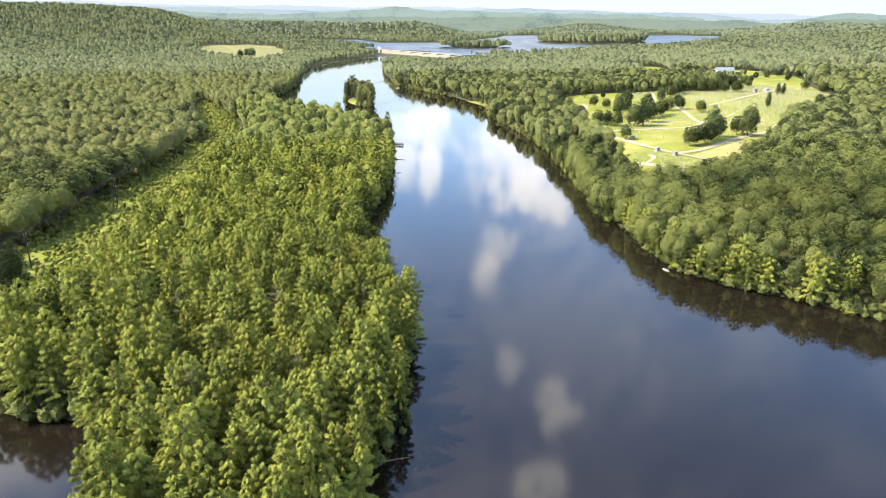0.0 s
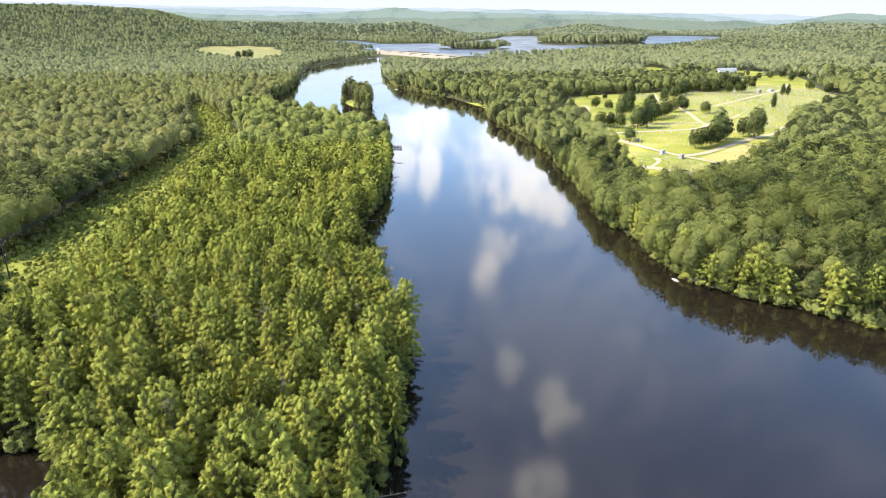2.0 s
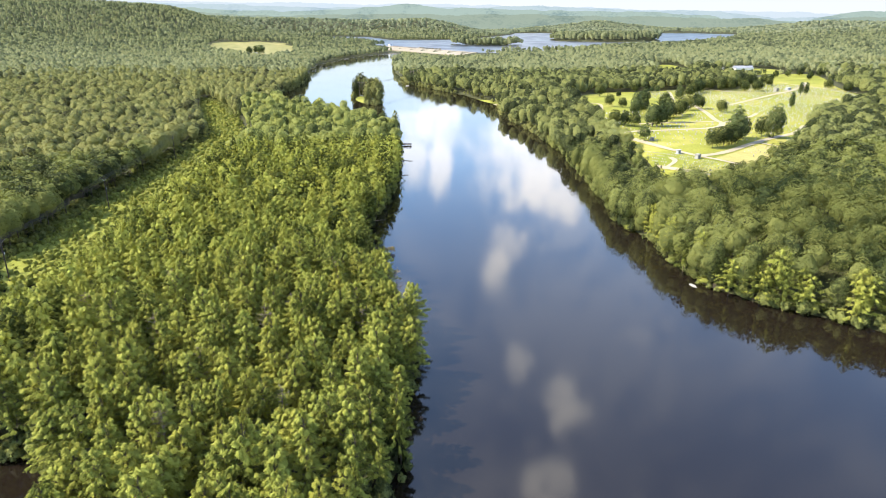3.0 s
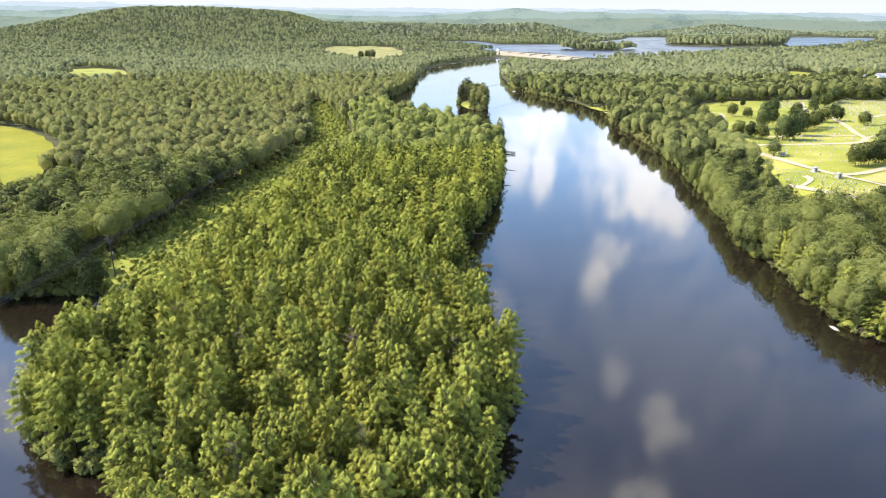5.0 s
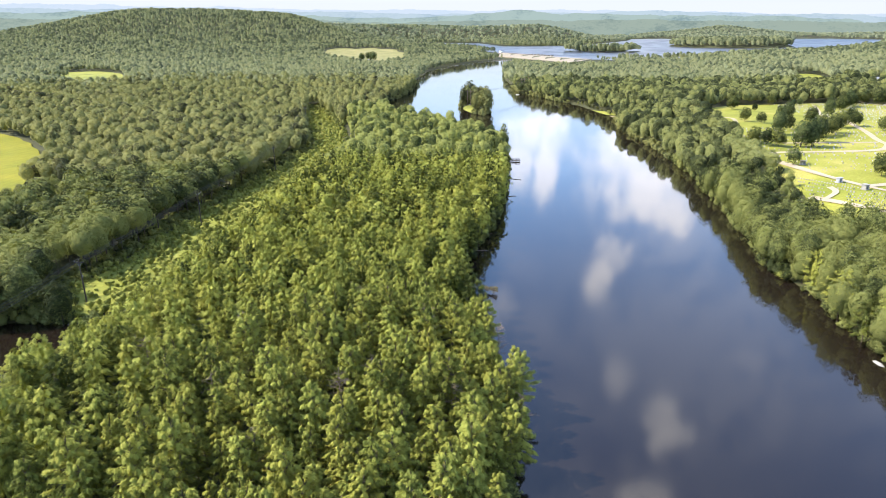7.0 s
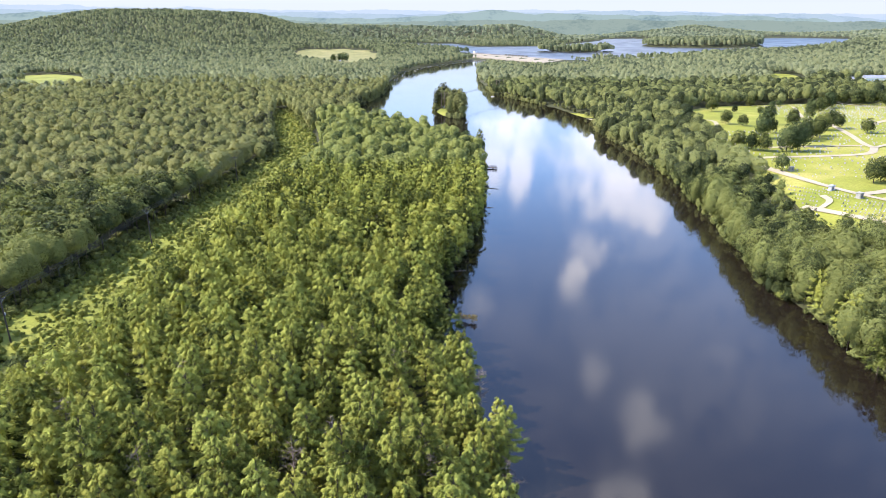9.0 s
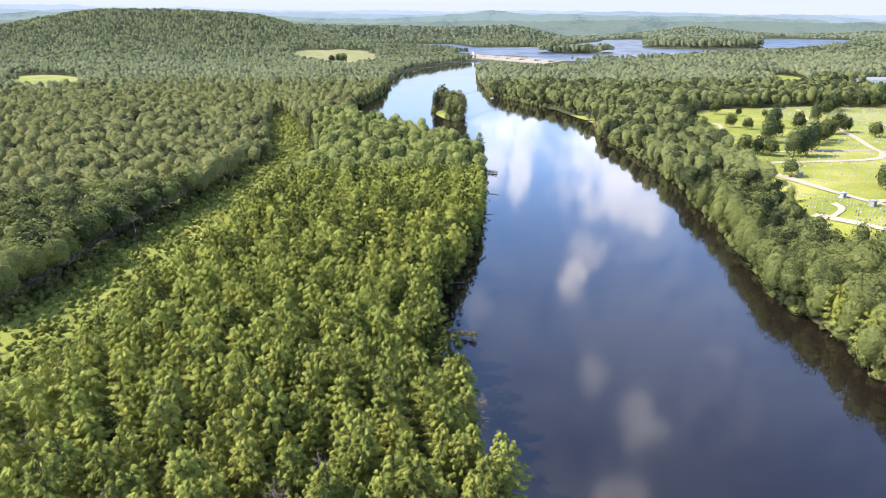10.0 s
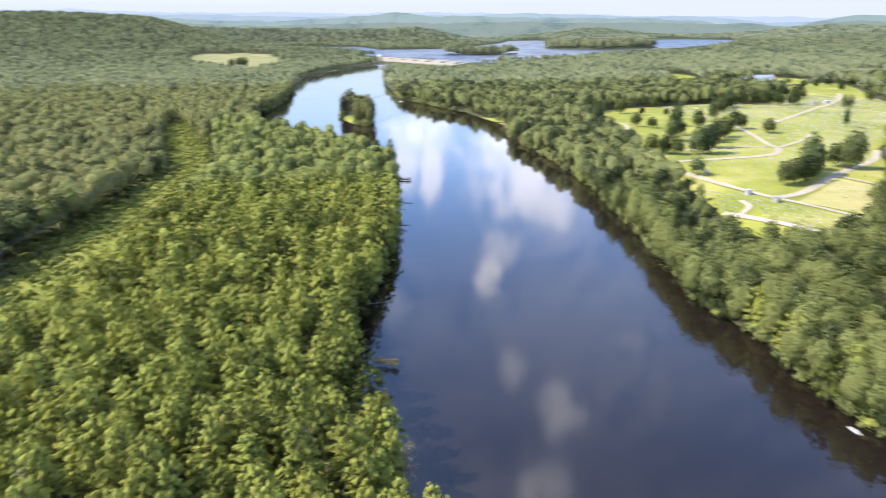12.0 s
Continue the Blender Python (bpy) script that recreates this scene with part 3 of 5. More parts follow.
def dome_quads(rng, sides, rings, lumps, tall, wide, mid, deep, low=2.25, swell=0.42, skirt=0.0):
    """A crown's dense form: a closed dome that bulges into lumps."""
    k = np.arange(lumps)
    ph = np.arccos(1 - 1.35 * (k + 0.5) / lumps)
    az = k * 2.4 + rng.uniform(-0.5, 0.5, lumps)
    bulge = np.stack([np.sin(ph) * np.cos(az), np.sin(ph) * np.sin(az), np.cos(ph)], -1)
    high = rng.uniform(0.55, 1.1, lumps)
    P = np.linspace(0.42 if rings > 2 else 0.95, low, rings)[:, None] + rng.uniform(-0.1, 0.1, (rings, sides))
    A = (np.arange(sides) * 6.2832 / sides)[None] + (np.arange(rings) % 2)[:, None] * 3.1416 / sides + rng.uniform(-0.16, 0.16, (rings, sides))
    d = np.stack([np.sin(P) * np.cos(A), np.sin(P) * np.sin(A), np.cos(P)], -1)
    w = np.exp(-((1 - d @ bulge.T) / 0.13) ** 1.0) * high
    R = (1 - swell) + swell * 1.25 * w.max(-1) + rng.uniform(-0.05, 0.05, P.shape)
    up = np.where(d[..., 2] > 0, tall * deep, skirt or tall * deep)
    pts = d * R[..., None] * np.stack([wide + 0 * up, wide + 0 * up, up], -1) + np.array((0, 0, mid))
    top = np.array((rng.normal(0, wide * .05), rng.normal(0, wide * .05), mid + tall * deep * rng.uniform(0.86, 1.02)))
    j = (np.arange(sides) + 1) % sides
    soft = np.zeros_like(pts)
    soft[0] += (0, 0, 2.0 * wide * tall * deep / rings / sides)
    for i in range(rings - 1):
        n = np.cross(pts[i + 1][j] - pts[i + 1], pts[i] - pts[i + 1]) + np.cross(pts[i] - pts[i][j], pts[i + 1][j] - pts[i][j])
        for v, w in ((i, 0), (i + 1, 0), (i, 1), (i + 1, 1)):
            soft[v] += np.roll(n, w, 0) * 0.5
    pts = np.concatenate([pts, unit(soft)], -1)
    top = np.concatenate([top, (0, 0, 1.0)])
    out = [np.stack([pts[i + 1], pts[i + 1][j], pts[i][j], pts[i]], 1) for i in range(rings - 1)]
    fan = np.arange(0, sides, 2)
    out.append(np.stack([pts[0][fan], pts[0][(fan + 1) % sides], pts[0][(fan + 2) % sides], np.repeat(top[None], len(fan), 0)], 1))
    return np.concatenate(out)


def crown_dome(rng, lumps, cards, size, tall, wide, deep, sides, rings, mid=0.5):
    """A crown for the farther woods: the lumpy form, frayed by loose sprays."""
    if mid == 0.5:
        cap = min(wide * rng.uniform(0.75, 1.1), tall * 0.45)
        q = dome_quads(rng, sides, rings, lumps, tall, wide, tall - cap, cap / tall, 2.5, 0.36, (tall - cap) * 0.95)
    else:
        q = dome_quads(rng, sides, rings, lumps, tall, wide, tall * mid, deep, 2.62)
    q[..., 3:] += (0, 0, 0.4)
    if cards:
        i = np.arange(cards) % len(q)
        w = rng.uniform(0, 1, (cards, 2, 1))
        c = (q[i, 0] * w[:, 0] + q[i, 1] * (1 - w[:, 0])) * w[:, 1] + (q[i, 3] * w[:, 0] + q[i, 2] * (1 - w[:, 0])) * (1 - w[:, 1])
        c, o = c[:, :3], unit(c[:, 3:])
        c = c + o * rng.uniform(0.0, 0.6, cards)[:, None] * size
        q = np.concatenate([q, leaf_quads(c, o + rng.normal(0, 0.4, (cards, 3)), rng.normal(0, 1, (cards, 3)), size * rng.uniform(0.6, 1.4, cards), 0.66, o + rng.normal(0, 0.42, (cards, 3)))])
    return q


def crown_point(rng, limbs, leaves, size, tall=20.0, wide=3.9):
    """A plumed crown: boughs that rise from the stem and spread, each feathered with drooping sprays."""
    k = np.arange(limbs)
    f = np.clip((k + 0.5) / limbs + rng.uniform(-0.02, 0.02, limbs), 0.005, 1.0)
    z = tall * (0.26 + 0.68 * f ** 0.82)
    az = k * 2.4 + rng.uniform(-0.35, 0.35, limbs)
    lobe = 1 + 0.16 * np.sin(3 * az + rng.uniform(0, 6) + 4 * f) + 0.1 * np.sin(2 * az + rng.uniform(0, 6))
    reach = wide * (0.13 + 0.95 * (1 - f ** 1.45) ** 0.85) * (0.74 + 0.26 * np.minimum(1, f / 0.25)) * lobe * rng.uniform(0.78, 1.18, limbs)
    out = np.stack([np.cos(az), np.sin(az), 0 * az], -1)
    rise = reach * (0.1 + 0.35 * f) + 1.1 * f ** 3
    base = np.stack([0 * z, 0 * z, z - 0.5 * reach * (0.4 + 0.3 * f)], -1)
    tip = base + out * reach[:, None] + np.stack([0 * z, 0 * z, rise], -1)
    i = np.repeat(k, leaves)
    t = 0.28 + 0.74 * rng.uniform(0, 1, len(i)) ** 0.62
    side = np.cross(out[i], (0, 0, 1.0))
    lean = rng.uniform(-1.0, 1.0, len(i))
    droop = 0.2 * t ** 2 + 0.16 * np.abs(lean) - 0.45 * f[i] ** 2 + rng.normal(0, 0.2, len(i))
    along = unit(out[i] + side * lean[:, None] * 0.95 - np.array((0, 0, 1.0)) * droop[:, None] + rng.normal(0, 0.13, (len(i), 3)))
    long = size * rng.uniform(0.7, 1.3, len(i)) * (1.15 - 0.3 * t)
    lift = rng.normal(0.0, 0.16, len(i))
    c = base[i] + (tip - base)[i] * t[:, None] + along * long[:, None] * 0.45
    c[:, 2] += lift
    nrm = np.array((0, 0, 1.0)) + out[i] * 0.5 + side * lean[:, None] * 0.3 + rng.normal(0, 0.22, (len(i), 3))
    low = (1 - f[i])[:, None]
    shade = np.array((0, 0, 0.56)) + out[i] * (0.36 + 0.74 * low) + side * lean[:, None] * 0.5 + np.array((0, 0, 0.9)) * lift[:, None] + rng.normal(0, 0.26, (len(i), 3))
    q = leaf_quads(c, nrm, along, long, 0.34 if size < 1.4 else 0.42, shade)
    core = dome_quads(rng, 7, 4, 5, tall, wide * 0.34, tall * 0.48, 0.36, 2.6)
    return np.concatenate([core, q]), base, tip


def crown_round(rng, lumps, leaves, size, tall=16.0, wide=4.8, deep=0.32):
    """A broad domed crown made of leafy lumps."""
    k = np.arange(lumps)
    ph = np.arccos(1 - (1.5 if deep < 0.36 else 1.8) * (k + 0.5) / lumps)
    az = k * 2.4 + rng.uniform(-0.4, 0.4, lumps)
    d = np.stack([np.sin(ph) * np.cos(az), np.sin(ph) * np.sin(az), np.cos(ph)], -1)
    mid = np.array((0, 0, tall * (0.58 if deep < 0.35 else 0.52)))
    cen = mid + d * np.array((wide * 0.74, wide * 0.74, tall * deep)) * rng.uniform(0.8, 1.12, lumps)[:, None]
    rad = wide * rng.uniform(0.3, 0.5, lumps)
    i = np.repeat(k, leaves)
    o = unit(rng.normal(0, 1, (len(i), 3)) + d[i] * 0.8 + np.array((0, 0, 0.35)))
    c = cen[i] + o * (rad[i] * rng.uniform(0.88, 1.03, len(i)))[:, None]
    nrm = o + d[i] * 0.7 + rng.normal(0, 0.16, (len(i), 3))
    along = rng.normal(0, 1, (len(i), 3)) + np.array((0, 0, -0.6))
    q = leaf_quads(c, nrm, along, size * rng.uniform(0.65, 1.35, len(i)), 0.74 if size > 0.8 else 0.5, o * 0.85 + d[i] * 0.6 + rng.normal(0, 0.17, (len(i), 3)))
    form = dome_quads(rng, 8, 5, max(5, lumps // 2), tall, wide * 0.9, mid[2], deep * 0.95, 2.45, 0.36)
    q = np.concatenate([form, q])
    return q, np.repeat(mid[None] * 0.75, lumps, 0), cen


def trunk_mesh(bm, tall, base, tip, thick, every=1):
    rng = random.Random(5)
    a = Vector((0, 0, -0.6))
    n = 5
    for i in range(n):
        f = (i + 1) / n
        b = Vector((rng.uniform(-.12, .12) * (1 - f), rng.uniform(-.12, .12) * (1 - f), tall * 0.97 * f))
        tube(bm, a, b, thick * (1.05 - i / n), thick * (1.05 - f) + 0.02, 7)
        a = b
    for i in range(0, len(base), every):
        tube(bm, base[i], Vector(base[i]) * 0.12 + Vector(tip[i]) * 0.88, thick * 0.34, 0.025, 3)


def make_tree(name, kind, seed, detail, mat, label, category="tree", tall=20.0, wide=3.9, deep=0.32):
    rng = np.random.default_rng(seed)
    root = new(name)
    root.empty_display_size = 0.5
    if kind == "point":
        q, base, tip = crown_point(rng, *detail, tall, wide)
    else:
        q, base, tip = crown_round(rng, *detail, tall, wide, deep)
    bm = bmesh.new()
    trunk_mesh(bm, tall * (1 if kind == "point" else 0.75), base, tip, tall * 0.012)
    part("trunk", bm, BARK, root)
    me = quad_mesh("crown", q, [mat])
    tone = me.attributes.new("tone", 'FLOAT', 'FACE')
    tone.data.foreach_set("value", np.full(len(q), 0.06 if kind == "point" else -0.25, np.float32))
    crown = new("crown", me)
    crown.parent = root
    tagged(root, label, category)
    return root


def lod(kind, detail, count, seed, tall, wide, trunk=True, deep=0.32):
    """Plain arrays of whole trees for the joined woods."""
    out = []
    for s in range(count):
        rng = np.random.default_rng(seed + s)
        if kind == "dome":
            out.append((crown_dome(rng, *detail[:3], tall * rng.uniform(0.85, 1.12), wide * rng.uniform(0.85, 1.15), deep, *detail[3:]), None))
            out[-1] = (out[-1][0], np.zeros(len(out[-1][0]), int))
            continue
        q, *_ = crown_point(rng, *detail, tall, wide) if kind == "point" else crown_round(rng, *detail, tall, wide, deep)
        m = np.zeros(len(q), int)
        if trunk:
            a = np.array([0, 2.09, 4.19, 6.28])
            r = tall * 0.011
            lo = np.stack([np.cos(a) * r, np.sin(a) * r, 0 * a - 0.6], -1)
            hi = np.stack([np.cos(a) * r * .4, np.sin(a) * r * .4, 0 * a + tall * 0.7], -1)
            t = np.stack([np.stack([lo[i], lo[i + 1], hi[i + 1], hi[i]]) for i in range(3)])
            side = unit(t * np.array((1, 1, 0)) + 1e-6)
            q, m = np.concatenate([q, np.concatenate([t, side], -1)]), np.concatenate([m, [1, 1, 1]])
        out.append((q, m))
    return out


def woods(name, spots, kinds, mats, label, seed, category="woods"):
    """Trees beyond counting, joined into one object."""
    rng = np.random.default_rng(seed)
    qs, ms, ts = [], [], []
    pick = rng.integers(0, len(kinds), len(spots))
    for v in range(len(kinds)):
        sp = spots[pick == v]
        if not len(sp):
            continue
        q, m = kinds[v]
        a = rng.uniform(0, 6.28, len(sp))
        s = rng.uniform(0.5, 1.0, len(sp)) ** 0.8 * 1.28 * sp[:, 3]
        sz = sp[:, 3] * (0.72 + 0.28 * s / sp[:, 3]) * rng.uniform(0.83, 1.1, len(sp))
        ca, sa = np.cos(a)[:, None, None], np.sin(a)[:, None, None]
        x = (q[None, :, :, 0] * ca - q[None, :, :, 1] * sa) * s[:, None, None] + sp[:, 0, None, None]
        y = (q[None, :, :, 0] * sa + q[None, :, :, 1] * ca) * s[:, None, None] + sp[:, 1, None, None]
        z = q[None, :, :, 2] * sz[:, None, None] + sp[:, 2, None, None] - 0.15
        nx = q[None, :, :, 3] * ca - q[None, :, :, 4] * sa
        ny = q[None, :, :, 3] * sa + q[None, :, :, 4] * ca
        qs.append(np.stack([x, y, z, nx, ny, np.broadcast_to(q[None, :, :, 5], nx.shape)], -1).astype(np.float32).reshape(-1, 4, 6))
        ms.append(np.tile(m, len(sp)))
        ts.append(np.repeat(rng.normal(0.15, 0.52, len(sp)).clip(-0.9, 1.25), len(q)))
    me = quad_mesh(name, np.concatenate(qs), mats, np.concatenate(ms))
    tone = me.attributes.new("tone", 'FLOAT', 'FACE')
    tone.data.foreach_set("value", np.concatenate(ts).astype(np.float32))
    return tagged(new(name, me), label, category, kind="stuff")


def scatter(x0, x1, y0, y1, gap, rng):
    gx, gy = np.meshgrid(np.arange(x0, x1, gap), np.arange(y0, y1, gap * 0.9))
    gx = gx + (np.arange(gx.shape[0])[:, None] % 2) * gap * 0.5
    gx, gy = gx.ravel(), gy.ravel()
    return gx + rng.uniform(-0.45, 0.45, gx.shape) * gap, gy + rng.uniform(-0.45, 0.45, gx.shape) * gap


OPEN = [np.array(p) for p in (LAWN_EDGE, FIELD_EDGE, FIELD_2, FIELD_3, FIELD_4, FIELD_5, FIELD_6, LAWN_STRIP, HOUSE_YARD, ISLE_GRASS, CLEARING)]
KEEP_CLEAR = np.array([(-300, 1905), (-225, 1765), (-100, 1535), (30, 1555), (12, 1640), (0, 1650), (-255, 1975), (-330, 1985)], float)


def plantable(x, y, margin=2.0):
    d, k = shore(x, y)
    ok = (d > margin) & (k > min(margin, 1.0))
    for p in OPEN:
        near = (x > p[:, 0].min() - 10) & (x < p[:, 0].max() + 10) & (y > p[:, 1].min() - 10) & (y < p[:, 1].max() + 10)
        if near.any():
            xi, yi = x[near], y[near]
            gap = np.where(is_point(xi, yi), 4.0, 3.0) if p is OPEN[-1] else (1.5 if p is OPEN[1] else 2.5)
            bad = inside(p, xi, yi) | (edge_distance(p, xi, yi) < gap)
            ok[np.flatnonzero(near)[bad]] = False
    ok &= ~inside(KEEP_CLEAR, x, y)
    ok &= ~((x > -48) & (x < 34) & (y > 715) & (y < 845) & (d < 4.5))
    return ok


def spots_in(gap, x0, x1, y0, y1, seed, margin=2.0, size=1.0):
    rng = np.random.default_rng(seed)
    x, y = scatter(x0, x1, y0, y1, gap, rng)
    ok = plantable(x, y, margin)
    x, y = x[ok], y[ok]
    s = np.full(x.shape, size)
    p = OPEN[-1]
    near = (x > -260) & (x < -90) & (y > 150) & (y < 800) & is_point(x, y)
    if near.any():
        s[near] *= 0.42 + 0.58 * step(edge_distance(p, x[near], y[near]), 2, np.where(y[near] < 235, 34, 22))
    inlet = (x > -160) & (x < -112) & (y > 140) & (y < 212)
    s[inlet] *= 0.5 + 0.5 * step(np.hypot(x[inlet] + 152, (y[inlet] - 190) * 0.7), 6, 36)
    west = (x > -260) & (x < -150) & (y > 150) & (y < 470) & ~is_point(x, y)
    if west.any():
        s[west] *= 1.18 - 0.18 * step(edge_distance(p, x[west], y[west]), 6, 26)
    front = (x > 60) & (x < 215) & (y > 270) & (y < 430)
    s[front] *= 0.62 + 0.38 * step(edge_distance(OPEN[0], x[front], y[front]), 6, 40)
    yard = (x > 320) & (x < 470) & (y > 850) & (y < 1000)
    s[yard] *= 0.55
    mead = (x > -440) & (x < -270) & (y > 215) & (y < 350)
    s[mead] *= 0.5 + 0.5 * step(edge_distance(OPEN[1], x[mead], y[mead]), 10, 45)
    for cx, cy, rx, ry in LAKE_ISLES:
        s[np.hypot((x - cx) / rx, (y - cy) / ry) < 1.05] *= 1.45
    low = (x > -262) & (x < 50) & (y > 1330) & (y < 1720)
    s[low] *= 0.62
    s[isle_reach(x, y, 6) < 1] *= 1.5
    return np.stack([x, y, land(x, y), s], -1)


def in_view(s, spread=0.0):
    """The wedge of land ahead of the whole flight."""
    az = np.degrees(np.arctan2(s[:, 0], s[:, 1] + 30))
    return (az > -60 - spread) & (az < 42 + spread)


HERO = (-96, 0, 62, 262)


def is_point(x, y):
    """The low wooded strip between the power line and the river."""
    return (x < -2) & (x > np.interp(y, [60, 215, 340, 540, 700], [-160, -160, -172, -205, -240])) & (y < 690)


def build_woods():
    near = spots_in(6.1, -260, 215, 40, 470, 11, -0.4)
    r = np.hypot(near[:, 0], near[:, 1] - 45)
    near = near[in_view(near, 6) & (r < 400)]
    r = np.hypot(near[:, 0], near[:, 1] - 45)
    pt = is_point(near[:, 0], near[:, 1])
    hero = pt & (near[:, 0] > HERO[0]) & (near[:, 1] > HERO[2]) & (near[:, 1] < HERO[3])
    left = np.flatnonzero(hero)
    order = left[np.argsort(np.hypot(near[left, 0] + 30, near[left, 1] - 150))]
    single = order[:300]
    forest = np.ones(len(near), bool)
    forest[single] = False
    kinds = [make_tree("tree", "point", 100 + i, (48 + 2 * i, 56, 0.98), LEAF_POINT, "slender green tree with drooping tiers on the low wooded point", "tree", 18.2 + 0.4 * i, 3.4 + 0.15 * i) for i in range(6)]
    rng = np.random.default_rng(3)
    for i, s in enumerate(single):
        x, y, z, _ = near[s]
        k = rng.uniform(0.8, 1.14) * near[s, 3]
        m = pose(x, y, z - 0.1, rng.uniform(-3, 3), rng.uniform(-3, 3), rng.uniform(0, 360)) @ Matrix.Diagonal((k * rng.uniform(.88, 1.18), k * rng.uniform(.88, 1.18), k, 1))
        ob = kinds[i] if i < 6 else copy_thing(kinds[i % 6], m)
        if i < 6:
            ob.matrix_basis = m
        tagged(ob, group="trees on the wooded point")
    p1 = lod("point", (40, 24, 1.36), 8, 300, 18.8, 3.7)
    p2 = lod("round", (12, 16, 1.3), 5, 330, 18.0, 3.7, True, 0.38) + lod("point", (22, 11, 1.7), 5, 320, 19.5, 3.7)
    r1 = lod("round", (16, 52, 0.75), 7, 340, 18.5, 5.4)
    edge = lod("round", (22, 42, 0.75), 7, 380, 17.0, 4.9, True, 0.44)
    r2 = lod("round", (12, 24, 1.25), 7, 360, 18.5, 5.4)
    f = forest
    dn, _ = shore(near[:, 0], near[:, 1])
    thin = (dn < 12) & (np.random.default_rng(5).uniform(0, 1, len(near)) < np.where(near[:, 0] > 60, 0.9, 0.72))
    broad = spots_in(7.9, -290, 230, 60, 470, 17, 11.0)
    rb = np.hypot(broad[:, 0], broad[:, 1] - 45)
    broad = broad[in_view(broad, 6) & (rb < 400) & ~is_point(broad[:, 0], broad[:, 1])]
    rb = np.hypot(broad[:, 0], broad[:, 1] - 45)
    woods("point_woods", near[f & pt & (r < 260)], p1, [LEAF_POINT, BARK], "dense slender green trees filling the low river point", 21)
    woods("outer_point_woods", near[f & pt & (r >= 260)], p2, [LEAF_POINT, BARK], "dense green trees along the river bank", 22)
    feathery = (near[:, 0] > 66) & (near[:, 1] > 150) & (near[:, 1] < 292) & (np.random.default_rng(6).uniform(0, 1, len(near)) < 0.55)
    woods("feathery_bank_trees", near[f & ~pt & thin & feathery], lod("point", (34, 20, 1.3), 4, 305, 15.5, 4.6), [LEAF_POINT, BARK], "light green feathery trees along the bank", 35)
    woods("shore_woods", near[f & ~pt & thin & ~feathery], edge, [LEAF_ROUND, BARK], "leafy trees reaching down to the river", 33)
    # trees inside this outline get the darker leaf colour
    dark_stand = inside(np.array([(94, 268), (117, 252), (130, 228), (146, 200), (230, 190), (215, 260), (165, 285), (135, 306), (112, 306)], float), broad[:, 0], broad[:, 1])
    woods("oak_woods", broad[dark_stand], r1, [LEAF_SHADE, BARK], "stand of dark green trees above the bank", 36)
    broad, rb = broad[~dark_stand], rb[~dark_stand]
    woods("bank_woods", broad[rb < 300], r1, [LEAF_ROUND, BARK], "broad round-crowned green trees on the river bank", 23)
    woods("inland_woods", broad[rb >= 300], r2, [LEAF_ROUND, BARK], "broad round-crowned green trees inland", 24)
    mid = spots_in(7.8, -900, 620, 50, 1050, 12, 0.6)
    r = np.hypot(mid[:, 0], mid[:, 1] - 45)
    r = r * np.random.default_rng(71).uniform(0.9, 1.1, len(r)) ** (r > 600)
    mid = mid[in_view(mid) & (r >= 400) & (r < 1000)]
    pt = is_point(mid[:, 0], mid[:, 1])
    woods("mid_point_woods", mid[pt], lod("dome", (8, 60, 1.25, 7, 5), 9, 400, 18.0, 4.1, False, 0.44), [LEAF_POINT_WOOD], "green trees toward the end of the river point", 25)
    isle = isle_reach(mid[:, 0], mid[:, 1], 6) < 1
    woods("isle_woods", mid[isle], lod("round", (20, 30, 1.05), 5, 415, 15.5, 3.7, True, 0.46), [LEAF_WOOD, BARK], "leafy trees crowding the little island", 34)
    pt |= isle
    right = ~pt & (mid[:, 0] > np.interp(mid[:, 1], [0, 470, 650, 950, 1150], [60, 60, 20, -110, -150]))
    woods("east_woods", mid[right], lod("dome", (8, 30, 1.45, 8, 4), 12, 450, 16.8, 5.0, False, 0.43), [LEAF_BANK], "dark green round-crowned woods behind the cemetery", 37)
    pt |= right
    woods("mid_woods", mid[~pt], lod("dome", (7, 30, 1.45, 7, 4), 14, 420, 16.2, 4.7, False, 0.43), [LEAF_WOOD], "rolling green mixed woods", 26)
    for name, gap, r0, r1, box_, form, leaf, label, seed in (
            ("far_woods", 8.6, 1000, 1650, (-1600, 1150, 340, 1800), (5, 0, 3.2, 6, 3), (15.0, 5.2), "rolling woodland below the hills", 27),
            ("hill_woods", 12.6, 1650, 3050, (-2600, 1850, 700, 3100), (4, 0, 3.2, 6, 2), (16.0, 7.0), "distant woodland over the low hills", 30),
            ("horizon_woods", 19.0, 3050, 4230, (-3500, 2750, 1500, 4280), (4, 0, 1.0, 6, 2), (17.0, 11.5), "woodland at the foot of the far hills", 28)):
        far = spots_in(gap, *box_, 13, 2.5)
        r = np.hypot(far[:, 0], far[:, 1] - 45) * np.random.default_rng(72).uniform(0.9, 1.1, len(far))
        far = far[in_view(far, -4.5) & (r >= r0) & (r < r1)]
        woods(name, far, lod("dome", form, 16, 440, *leaf, False, 0.42), [LEAF_HORIZON_HAZE if r0 > 3000 else LEAF_FAR_HAZE], label, seed)
    rim = spots_in(3.4, -330, 330, 30, 1050, 16, -0.6, 1.0)
    d, _ = shore(rim[:, 0], rim[:, 1])
    rim = rim[(d < 5.5) & in_view(rim, 4)]
    rim[:, 2] = np.maximum(rim[:, 2], -0.4)
    r = np.hypot(rim[:, 0], rim[:, 1] - 45)
    rim[:, 3] = np.random.default_rng(8).uniform(0.55, 1.35, len(rim))
    bush = lod("dome", (5, 34, 1.1, 6, 3, 0.42), 6, 500, 5.2, 2.4, False, 0.5)
